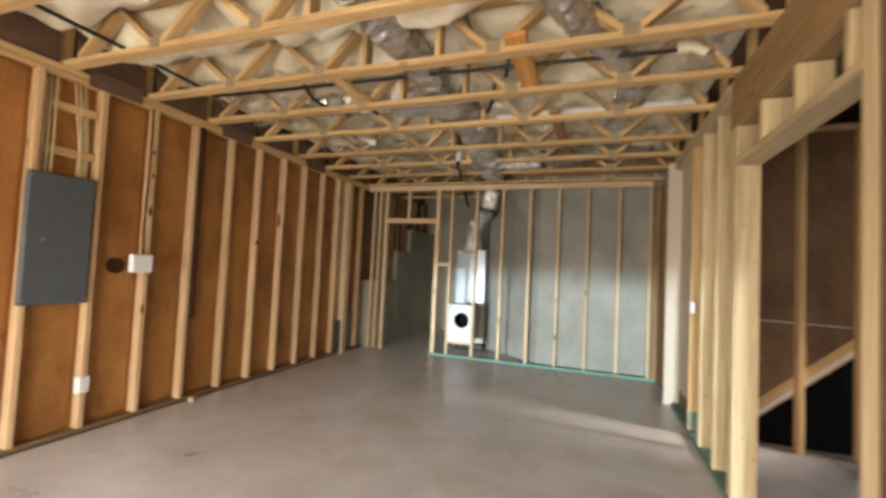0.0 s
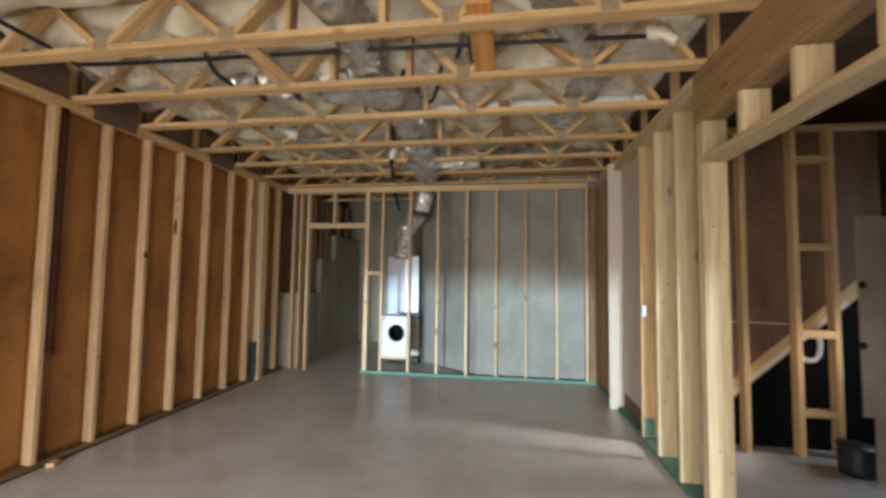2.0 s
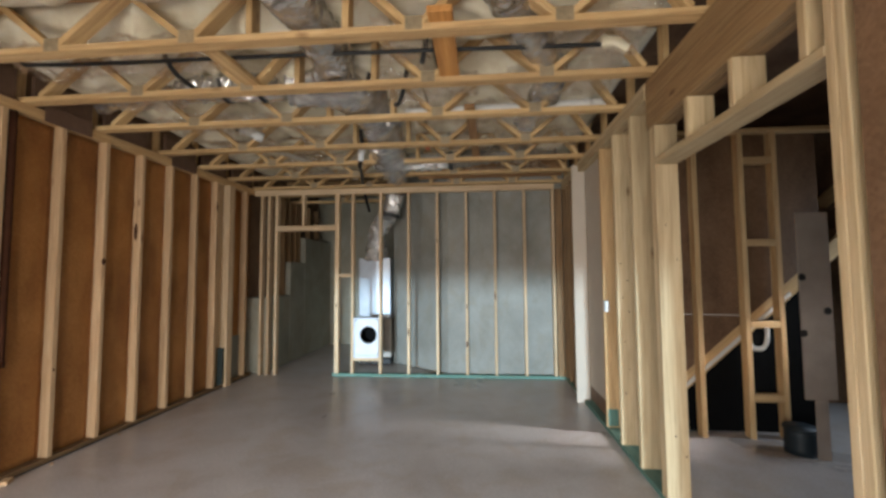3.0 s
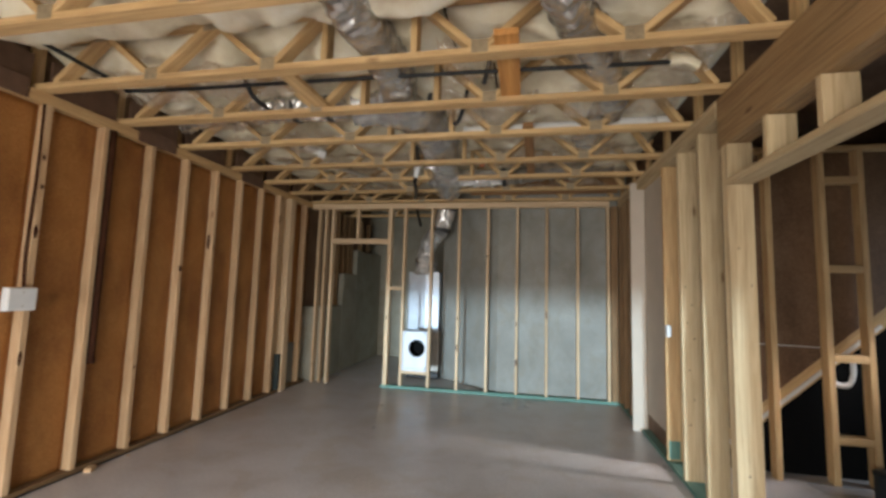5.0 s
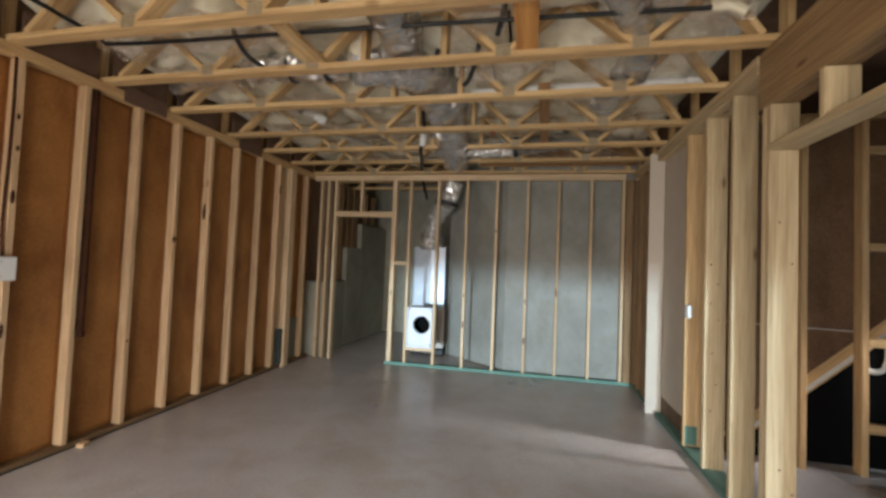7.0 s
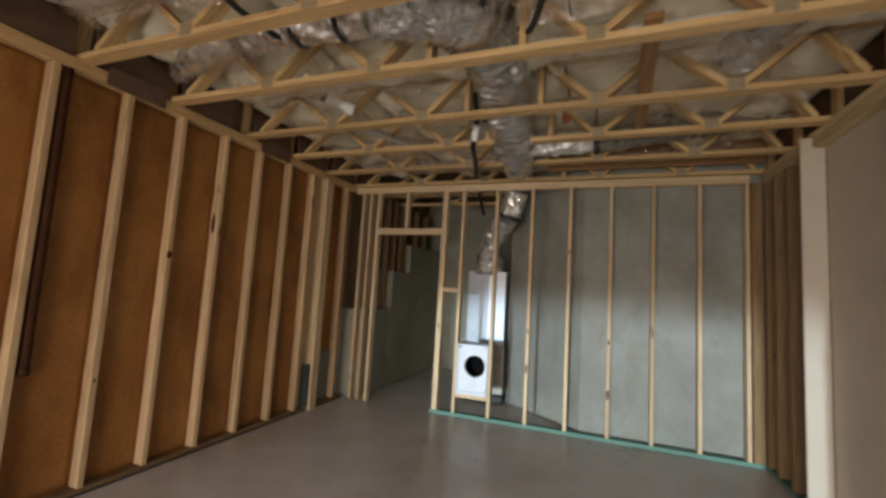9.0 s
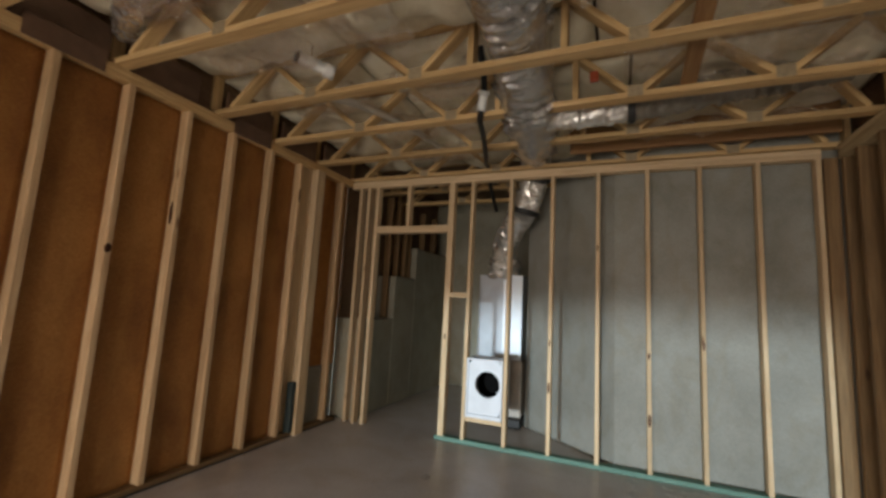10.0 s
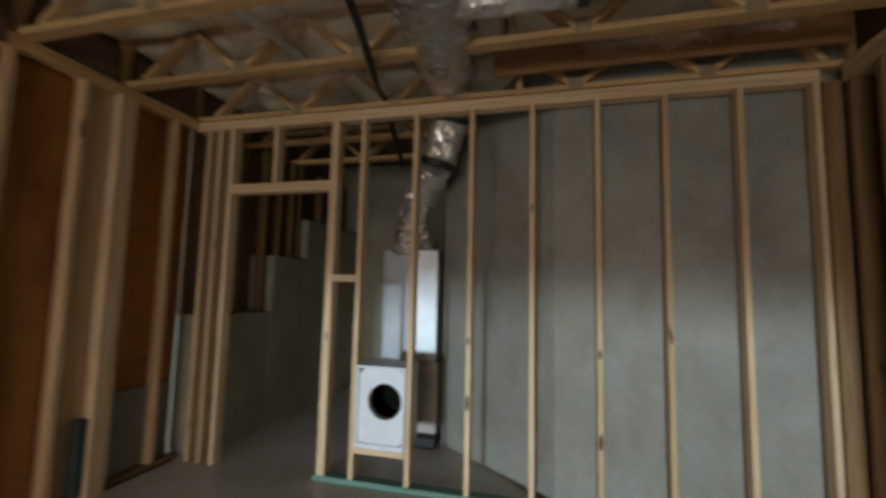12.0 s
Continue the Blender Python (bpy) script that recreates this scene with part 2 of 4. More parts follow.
def add_box(bm, x0, x1, y0, y1, z0, z1, bevel=0.0):
    made = bmesh.ops.create_cube(bm, size=1.0)["verts"]
    for v in made:
        v.co = Vector((x0 + (v.co.x + 0.5) * (x1 - x0), y0 + (v.co.y + 0.5) * (y1 - y0), z0 + (v.co.z + 0.5) * (z1 - z0)))
    if bevel:
        edges = list({e for v in made for e in v.link_edges})
        bmesh.ops.bevel(bm, geom=edges, offset=bevel, segments=1, affect="EDGES", clamp_overlap=True)
    return bm


def box_bm(x0, x1, y0, y1, z0, z1, bevel=0.003):
    return add_box(bmesh.new(), x0, x1, y0, y1, z0, z1, bevel)


STICKS = {}


def stick(name, p0, p1, w, t, material, parent, side=(1, 0, 0), label=""):
    """A sawn stick from p0 to p1; w across the side direction, t across the third."""
    p0, p1, side = Vector(p0), Vector(p1), Vector(side)
    length = (p1 - p0).length
    key = (round(length, 3), w, t, material.name)
    if key not in STICKS:
        STICKS[key] = mesh_of(box_bm(-w / 2, w / 2, -t / 2, t / 2, 0, length, 0.003), name, material)
    z = (p1 - p0).normalized()
    x = (side - z * side.dot(z)).normalized()
    y = z.cross(x)
    m = Matrix((x, y, z)).transposed().to_4x4()
    m.translation = p0
    return part(name, STICKS[key], None, parent, label, m)


def tube_bm(points, radius, seg=14, ripple=0.0, pitch=0.05, step=0.025, caps=True, lump=0.0, seed=0.0, fold=0.0, wide=1.0):
    """A tube along a smooth line through the points, with optional ripples."""
    pts = [Vector(p) for p in points]
    line = []
    for i in range(len(pts) - 1):
        a, b = pts[i], pts[i + 1]
        p, q = pts[max(i - 1, 0)], pts[min(i + 2, len(pts) - 1)]
        count = max(2, int((b - a).length / step))
        for k in range(count):
            s = k / count
            line.append(0.5 * ((2 * a) + (b - p) * s + (2 * p - 5 * a + 4 * b - q) * s * s + (3 * a - p - 3 * b + q) * s ** 3))
    line.append(pts[-1])
    bm = bmesh.new()
    rings, run = [], 0.0
    up = Vector((0, 0, 1))
    for i, c in enumerate(line):
        d = (line[min(i + 1, len(line) - 1)] - line[max(i - 1, 0)]).normalized()
        ref = up if abs(d.z) < 0.9 else Vector((0, 1, 0))
        u = d.cross(ref).normalized()
        w = u.cross(d)
        if i:
            run += (c - line[i - 1]).length
        ring = []
        for k in range(seg):
            a = 2 * math.pi * k / seg
            o = u * (math.cos(a) * wide) + w * math.sin(a)
            r = radius * (1 + ripple * math.sin(run / pitch * 2 * math.pi) * (0.4 + 1.2 * abs(noise.noise(c * 4 + o * 0.7))))
            if lump:
                r *= 1 + lump * noise.noise(c * 5 + o * 1.5 + Vector((seed, 0, 0)))
            if fold:
                # loose jacket folds lapping over one another
                q = c * 3.1 + o * 1.1 + Vector((seed, 5, 0))
                lap = (run / 0.10 + 1.3 * noise.noise(c * 2.2 + o * 0.8)) % 1.0
                r += radius * fold * max(0.0, noise.noise(q) + 0.12) * (lap / 0.14 if lap < 0.14 else (1 - lap) / 0.86)
            ring.append(bm.verts.new(c + o * r))
        rings.append(ring)
    for r0, r1 in zip(rings, rings[1:]):
        for k in range(seg):
            bm.faces.new((r0[k], r0[(k + 1) % seg], r1[(k + 1) % seg], r1[k]))
    if caps:
        bm.faces.new(list(reversed(rings[0])))
        bm.faces.new(rings[-1])
    return bm


def crumpled(bm, amount, size, seed):
    """Sharp creases pressed into a thin skin, in two sizes."""
    for v in bm.verts:
        a = noise.noise_vector(v.co / size + Vector((seed, 0, 0)))
        b = noise.noise_vector(v.co * 2.7 / size + Vector((0, seed, 0)))
        v.co += a * amount + b * amount * 0.5
    return bm


# ---- plan ----
WEST, EAST, NORTH, SOUTH = -3.32, 1.12, 6.17, -2.6   # inner faces
CEIL = 2.70                                           # underside of the trusses
DECK = 3.08                                           # underside of the floor above

# floor slab: one sheet under everything
floor = part("floor", box_bm(-4.2, 4.6, -3.2, 9.4, -0.15, 0.0, 0), FLOOR)
tagged(floor, "grey-brown bare concrete basement slab", "floor", kind="structure")
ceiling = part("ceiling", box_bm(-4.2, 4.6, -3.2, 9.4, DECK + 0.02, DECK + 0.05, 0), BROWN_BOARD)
tagged(ceiling, "strand board subfloor above the open trusses", "ceiling", kind="structure")

# west wall: sheathing, studs, plates
west = thing("wall_west", "open stud wall with orange-brown sheathing behind the studs", "wall", kind="structure")
WX, WB = WEST - 0.0445, WEST - 0.10
for y0, y1 in ((SOUTH, 1.36), (1.363, 3.8), (3.803, 6.2)):
    part("sheathing", box_bm(WB - 0.04, WB, y0, y1, 0, 0.78, 0), SHEATHING, west)
    part("sheathing", box_bm(WB - 0.04, WB, y0, y1, 0.784, CEIL, 0), SHEATHING, west)
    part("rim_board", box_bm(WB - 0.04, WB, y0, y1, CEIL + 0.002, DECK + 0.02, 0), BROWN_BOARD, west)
stick("bottom_plate", (WX, SOUTH, 0.019), (WX, 6.17, 0.019), 0.089, 0.038, SHADED_PINE, west)
stick("sill_seal", (WEST + 0.004, SOUTH, 0.004), (WEST + 0.004, 6.17, 0.004), 0.03, 0.008, RUBBER, west)
stick("top_plate", (WX, SOUTH, 2.642), (WX, 6.17, 2.642), 0.089, 0.038, PINE, west)
stick("top_plate", (WX, SOUTH, 2.680), (WX, 6.17, 2.680), 0.089, 0.038, PINE, west)
WEST_STUDS = [1.60 - 0.406 * k for k in range(10, 0, -1)] + [1.60, 2.01, 2.42, 2.83, 3.26, 3.66, 4.065, 4.465, 4.87, 5.25, 5.93]
for y in WEST_STUDS:
    stick("stud", (WX, y + 0.0585, 0.038), (WX, y + 0.0585, 2.623), 0.089, 0.04, PINE_WEST, west)
# paper facing stapled between the studs, bulging a little
def facing(y0, y1, z0, z1, seed):
    ny, nz = 10, 60
    bm = bmesh.new()
    rows = []
    for j in range(nz + 1):
        z = z0 + (z1 - z0) * j / nz
        row = []
        for i in range(ny + 1):
            v = i / ny
            y = y0 + (y1 - y0) * v
            p = Vector((seed, y * 3, z * 1.3))
            puff = math.sin(math.pi * v) * (0.010 + 0.014 * noise.noise(p)) + 0.004 * noise.noise(Vector((seed, y * 14, z * 5)))
            row.append(bm.verts.new((WEST - 0.080 + puff, y, z)))
        rows.append(row)
    for r0, r1 in zip(rows, rows[1:]):
        for i in range(ny):
            bm.faces.new((r0[i], r0[i + 1], r1[i + 1], r1[i]))
    ext = bmesh.ops.extrude_face_region(bm, geom=bm.faces[:])
    for g in ext["geom"]:
        if isinstance(g, bmesh.types.BMVert):
            g.co.x -= 0.008
    bmesh.ops.recalc_face_normals(bm, faces=bm.faces)
    return bm


for k, (a, b) in enumerate(zip(WEST_STUDS, WEST_STUDS[1:])):
    if a == 1.60 or a == 5.25:
        spans = ((0.04, 0.98),) if a == 1.60 else ()
    elif 1.0 < a < 1.59:
        spans = ((0.04, 0.775), (0.782, 2.62))
    else:
        spans = ((0.04, 2.62),)
    for z0, z1 in spans:
        part("paper_facing", facing(a + 0.0795, b + 0.0375, z0, z1, 7.3 * k + z0), KRAFT, west, smooth=True)
# built-up post
for k in range(3):
    stick("post_ply", (WX + 0.03, 5.52 + 0.039 * k, 0.0), (WX + 0.03, 5.52 + 0.039 * k, 2.622), 0.12, 0.038, PINE_NORTH, west)
stick("treated_offcut", (WX + 0.02, 5.468, 0.038), (WX + 0.02, 5.468, 0.50), 0.089, 0.05, WET_TREATED, west)
stick("backing_board", (WEST - 0.062, 5.412, 0.038), (WEST - 0.062, 5.412, 2.622), 0.030, 0.164, PINE_NORTH, west)
part("low_concrete", box_bm(WB + 0.002, WB + 0.03, 5.625, 6.16, 0.04, 0.60, 0.004), CONCRETE, west)

# north partition: treated plate, studs, doorway, return-air box bay
north = thing("wall_north", "open stud partition with a doorway and a green treated bottom plate", "wall", kind="structure")
NY = NORTH + 0.045
stick("bottom_plate", (-2.12, NY, 0.019), (EAST, NY, 0.019), 0.038, 0.089, TREATED, north, (0, 0, 1))
stick("top_plate", (WEST, NY, 2.619), (EAST - 0.1, NY, 2.619), 0.038, 0.089, PINE_NORTH, north, (0, 0, 1))
stick("top_plate", (WEST, NY, 2.658), (EAST - 0.1, NY, 2.658), 0.038, 0.089, PINE_NORTH, north, (0, 0, 1))
for x in (-2.06, -1.83, -1.425, -1.02, -0.61, -0.20, 0.20, 0.61, 1.0):
    stick("stud", (x, NY, 0.038), (x, NY, 2.60), 0.034 if x > -2 else 0.06, 0.089, PINE_NORTH, north)
for x in (-3.20, -3.09, -2.975):
    stick("stud", (x, NY, 0.0), (x, NY, 2.60), 0.038, 0.089, PINE_NORTH, north)
stick("end_stud", (1.075, NY, 0.038), (1.075, NY, 2.60), 0.088, 0.089, SHADED_PINE, north)
stick("door_header", (-2.955, NY, 2.11), (-2.09, NY, 2.11), 0.075, 0.089, PINE_NORTH, north, (0, 0, 1))
stick("cripple", (-2.57, NY, 2.15), (-2.57, NY, 2.60), 0.038, 0.089, PINE_NORTH, north)
stick("blocking", (-2.03, NY, 1.42), (-1.85, NY, 1.42), 0.05, 0.089, PINE_NORTH, north, (0, 0, 1))
stick("blocking", (-1.811, NY, 0.235), (-1.444, NY, 0.235), 0.038, 0.089, PINE_NORTH, north, (0, 0, 1))

# concrete walls behind the partition
FAR = 6.30


def footprint_bm(points, z0, z1):
    """An upright prism over a plan outline."""
    bm = bmesh.new()
    low = [bm.verts.new((x, y, z0)) for x, y in points]
    high = [bm.verts.new((x, y, z1)) for x, y in points]
    bm.faces.new(list(reversed(low)))
    bm.faces.new(high)
    for k in range(len(points)):
        j = (k + 1) % len(points)
        bm.faces.new((low[k], low[j], high[j], high[k]))
    bmesh.ops.recalc_face_normals(bm, faces=bm.faces)
    bmesh.ops.triangulate(bm, faces=[f for f in bm.faces if len(f.verts) > 4])
    return bm


# straight behind the partition, then turned back towards the furnace
far = part("wall_far", footprint_bm([(-0.47, FAR), (1.6, FAR), (1.6, FAR + 0.3), (-0.36, FAR + 0.3), (-1.20, 7.29), (-1.42, 7.10)], 0, DECK), CONCRETE)
tagged(far, "grey poured concrete foundation wall", "wall", kind="structure")
alcove = part("wall_far_alcove", box_bm(-3.7, -1.2, 8.9, 9.1, 0, DECK, 0), FOUNDATION)
tagged(alcove, "dark concrete wall at the end of the mechanical room", "wall", kind="structure")
cheek = part("wall_far_return", box_bm(-1.42, -1.20, 7.292, 8.9, 0, DECK, 0), FOUNDATION)
tagged(cheek, "concrete wall beside the furnace", "wall", kind="structure")
# stepped foundation with framed wall on it, beyond the doorway
step = thing("wall_west_foundation", "stepped concrete foundation with wood framing above", "wall", kind="structure")
for y0, y1, z in ((6.262, 7.03, 1.10), (7.033, 7.60, 1.65), (7.603, 8.9, 2.1)):
    part("concrete_step", box_bm(WEST - 0.2, WEST + 0.17, y0, y1, 0, z, 0.01), FOUNDATION, step)
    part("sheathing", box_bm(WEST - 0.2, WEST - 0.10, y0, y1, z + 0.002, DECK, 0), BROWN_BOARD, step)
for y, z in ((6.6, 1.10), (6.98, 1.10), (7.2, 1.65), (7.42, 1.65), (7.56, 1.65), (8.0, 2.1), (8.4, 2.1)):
    stick("stud", (WEST + 0.05, y, z + 0.002), (WEST + 0.05, y, 2.70), 0.09, 0.038, SHADED_PINE, step)

# east wall: 2x6 studs, doorway to the stair hall, beam
east = thing("wall_east", "open stud wall with a wide doorway under a built-up beam", "wall", kind="structure")
EX = EAST + 0.07
stick("bottom_plate", (EX, 3.03, 0.019), (EX, 5.10, 0.019), 0.14, 0.038, TREATED, east)
stick("bottom_plate", (EX, SOUTH, 0.019), (EX, 1.70, 0.019), 0.14, 0.038, TREATED, east)
stick("bottom_plate", (EX, 5.22, 0.019), (EX, NORTH, 0.019), 0.14, 0.038, TREATED, east)
for z in (2.603, 2.642, 2.681):
    stick("top_plate", (EX, 3.17, z), (EX, NORTH, z), 0.14, 0.038, PINE_PALE, east)
for y, wood in ((3.47, PINE_PALE), (3.89, PINE_PALE), (4.29, PINE)):
    stick("stud", (EX, y, 0.038), (EX, y, 2.583), 0.14, 0.038, wood, east)
# studs behind the drywall return: their shade is in the wood colour
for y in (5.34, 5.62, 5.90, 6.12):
    stick("stud", (EX, y, 0.038), (EX, y, 2.583), 0.14, 0.038, SHADED_PINE, east)
stick("jack_stud", (EX, 3.05, 0.038), (EX, 3.05, 2.11), 0.14, 0.038, PINE_PALE, east)
stick("king_stud", (EX, 3.09, 0.038), (EX, 3.09, 2.366), 0.14, 0.038, PINE_PALE, east)
stick("door_header", (EX, 1.692, 2.13), (EX, 3.068, 2.13), 0.14, 0.038, PINE_PALE, east)
for y in (3.045, 2.61, 2.195, 1.78):
    stick("cripple", (EX, y, 2.15), (EX, y, 2.366), 0.14, 0.038, PINE_PALE, east)
for k in range(3):
    for z in (2.453, 2.619):
        stick("beam_ply", (EAST + 0.027 + 0.046 * k, SOUTH, z), (EAST + 0.027 + 0.046 * k, 3.16, z), 0.044, 0.164, LVL, east)
for y in (1.63, 1.67, 1.10, 0.70, 0.29, -0.11, -0.52, -0.92, -1.33, -1.74, -2.14):
    stick("stud", (EX, y, 0.038), (EX, y, 2.366), 0.14, 0.038, PINE_PALE, east)
part("brown_sheet", box_bm(EAST - 0.015, EAST - 0.003, SOUTH, 1.56, 0.62, 2.30, 0.001), BROWN_BOARD, east)
part("brown_sheet", box_bm(EAST + 0.142, EAST + 0.154, SOUTH, 1.56, 0.0, 2.66, 0), BROWN_BOARD, east)
part("brown_sheet", box_bm(EAST + 0.142, EAST + 0.154, 5.20, 6.29, 0.0, DECK, 0), BROWN_BOARD, east)
# drywall panel on the hall side and its return
drywall = thing("drywall_panel", "unfinished off-white drywall panel with a wrapped return", "drywall", kind="structure")
part("face", box_bm(1.20, 1.212, 4.315, 5.155, 0.18, 2.66, 0.002), DRYWALL, drywall)
part("return_face", box_bm(EAST - 0.07, EAST + 0.078, 5.16, 5.172, 0.0, 2.66, 0.002), DRYWALL, drywall)
part("base_board", box_bm(1.20, 1.212, 4.315, 5.155, 0.0, 0.178, 0.002), BROWN_BOARD, drywall)

# stair hall beyond the doorway
hall = thing("wall_stair", "framed stair enclosure with studs over a brown sheet", "wall", kind="structure")
HY = 4.22
for x in (1.45, 1.91, 2.305, 2.585):
    stick("stud", (x, HY, 0.0), (x, HY, 2.66), 0.045, 0.089, PINE, hall)
for z in (0.34, 0.97, 1.68, 2.41):
    stick("blocking", (2.329, HY, z), (2.561, HY, z), 0.06, 0.089, PINE, hall, (0, 0, 1))
stick("top_plate", (1.28, HY, 2.68), (4.2, HY, 2.68), 0.038, 0.089, PINE, hall, (0, 0, 1))
# brown sheet above the stringer: a sloped lower edge
def sloped_sheet(x0, x1, y0, y1, za, zb, ztop):
    bm = bmesh.new()
    lo = [bm.verts.new(c) for c in ((x0, y0, za), (x1, y0, zb), (x1, y0, ztop), (x0, y0, ztop))]
    hi = [bm.verts.new(c) for c in ((x0, y1, za), (x1, y1, zb), (x1, y1, ztop), (x0, y1, ztop))]
    bm.faces.new(lo)
    bm.faces.new(list(reversed(hi)))
    for k in range(4):
        bm.faces.new((lo[k], hi[k], hi[(k + 1) % 4], lo[(k + 1) % 4]))
    bmesh.ops.recalc_face_normals(bm, faces=bm.faces)
    return bm


SLOPE = (0.94 - 0.52) / (2.27 - 1.80)
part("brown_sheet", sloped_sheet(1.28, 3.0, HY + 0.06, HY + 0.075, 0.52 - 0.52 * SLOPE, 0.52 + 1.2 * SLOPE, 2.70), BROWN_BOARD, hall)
stairs = thing("staircase", "rough wooden stair flight seen from below behind the studs", "stairs")
for y in (HY + 0.09, HY + 1.0):
    stick("stringer", (1.45, y, 0.13), (3.9, y, 0.13 + 2.45 * SLOPE), 0.13, 0.038, PINE, stairs, (-SLOPE, 0, 1))
for k in range(8):
    x = 1.62 + 0.26 * k
    part("tread", box_bm(x, x + 0.28, HY + 0.11, HY + 0.98, 0.40 + 0.232 * k, 0.43 + 0.232 * k, 0.003), BROWN_BOARD, stairs)
    part("riser", box_bm(x, x + 0.018, HY + 0.11, HY + 0.98, 0.19 + 0.232 * k, 0.398 + 0.232 * k, 0.002), BROWN_BOARD, stairs)
part("soffit_edge", box_bm(0, 1.6, 0, 0.02, 0, 0.03, 0.002), WHITE_PVC, stairs, "pale stair edge strip",
     Matrix.Translation((1.55, HY + 0.062, 0.41 - 0.25 * SLOPE - 0.03)) @ Matrix.Rotation(-math.atan(SLOPE), 4, "Y"))
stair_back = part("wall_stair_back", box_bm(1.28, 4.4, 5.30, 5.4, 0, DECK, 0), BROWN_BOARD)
tagged(stair_back, "dark back wall of the stair enclosure", "wall", kind="structure")
hall_east = thing("wall_hall_east", "concrete wall of the stair hall with a small window opening", "wall", kind="structure")
for y0, y1, z0, z1 in ((SOUTH, 3.58, 0, DECK), (4.14, 5.3, 0, DECK), (3.582, 4.138, 0, 0.98), (3.582, 4.138, 1.95, DECK)):
    part("wall_panel", box_bm(4.2, 4.35, y0, y1, z0, z1, 0), CONCRETE, hall_east)
# pale board and framing at the hall's end
scrap = thing("drywall_offcut", "pale drywall offcut standing by the stair framing", "drywall")
part("sheet", box_bm(2.45, 2.68, 3.77, 3.783, 0.45, 1.88, 0.002), DULL_BOARD, scrap)
part("tongue", box_bm(2.52, 2.61, 3.77, 3.783, 0.0, 0.448, 0.002), DULL_BOARD, scrap)
for x, z in ((2.47, 1.38), (2.64, 1.12), (2.46, 0.95)):
    part("cutout", tube_bm([(x, 3.766, z), (x, 3.769, z)], 0.028, 14, 0, 1, 0.01), BLACK, scrap, "dark round cutout")
# sheet added to fill the space under the flight with painted shade
stair_shade = part("black_poly_sheet", sloped_sheet(1.30, 2.95, HY + 0.135, HY + 0.138, 0.0, 0.0, 0.05), SHADE_BLACK)
stair_shade.data.vertices[2].co.z = stair_shade.data.vertices[6].co.z = 0.55 + 1.2 * SLOPE
stair_shade.data.vertices[3].co.z = stair_shade.data.vertices[7].co.z = 0.50 - 0.45 * SLOPE
tagged(stair_shade, "near-black sheet standing in for the shade under the stair flight", "plastic sheet")
string = part("string_line", tube_bm([(1.30, HY + 0.05, 1.06), (2.3, HY + 0.05, 1.04)], 0.004, 6, 0, 1, 0.3), WHITE_PVC)
tagged(string, "thin white string across the brown sheet", "string")

# south wall with the glazed opening
south = thing("wall_south", "basement wall with a wide glazed door opening", "wall", kind="structure")
part("wall_panel", box_bm(-3.5, DOOR_X0, SOUTH - 0.15, SOUTH, 0, DECK, 0), BROWN_BOARD, south)
part("wall_panel", box_bm(DOOR_X1, 4.35, SOUTH - 0.15, SOUTH, 0, DECK, 0), BROWN_BOARD, south)
part("wall_panel", box_bm(DOOR_X0 + 0.002, DOOR_X1 - 0.002, SOUTH - 0.15, SOUTH, DOOR_TOP, DECK, 0), BROWN_BOARD, south)

# ---- floor trusses ----
def truss():
    t = thing("floor_truss", "open-web pine floor truss with metal nail plates", "truss", "ceiling trusses")
    x0, x1, w = -3.44, 1.24, 0.089
    top = DECK - CEIL
    stick("bottom_chord", (x0, 0.045, 0.019), (x1, 0.045, 0.019), 0.038, w, TRUSS_PINE, t, (0, 0, 1))
    stick("top_chord", (x0, 0.045, top - 0.019), (x1, 0.045, top - 0.019), 0.038, w, TRUSS_PINE, t, (0, 0, 1))
    lo, hi = 0.04, top - 0.04
    for a, b in ((-2.42, -2.82), (-2.42, -2.02), (-1.60, -2.00), (-1.60, -1.26), (-0.33, -0.68), (-0.33, 0.05), (0.45, 0.07), (0.45, 0.84), (-3.22, -2.84), (1.10, 0.86)):
        stick("web", (a + (0.03 if b > a else -0.03), 0.045, lo), (b, 0.045, hi), 0.038, w, TRUSS_PINE, t, (1, 0, 0))
    for x in (-3.42, -1.24, -0.70, 1.2):
        stick("web_post", (x, 0.045, 0.038), (x, 0.045, top - 0.038), 0.038, w, TRUSS_PINE, t, (1, 0, 0))
    for x in (-2.42, -1.60, -0.33, 0.45):
        for y in (-0.0015, 0.0905):
            part("nail_plate", box_bm(x - 0.045, x + 0.045, y - 0.001, y + 0.001, 0.004, 0.080, 0), NAIL_PLATE, t)
    for x in (-2.83, -2.01, 0.06, 0.85):
        part("nail_plate", box_bm(x - 0.05, x + 0.05, -0.0025, -0.0005, top - 0.09, top - 0.004, 0), NAIL_PLATE, t)
    return t


first = truss()
TRUSS_Y = [2.99 + 0.605 * k for k in range(-9, 2)] + [4.33, 4.94, 5.56, 6.20, 6.81, 7.42]
first.location = (0, TRUSS_Y[0], CEIL)
for y in TRUSS_Y[1:]:
    copy_thing(first, pose(0, y, CEIL))

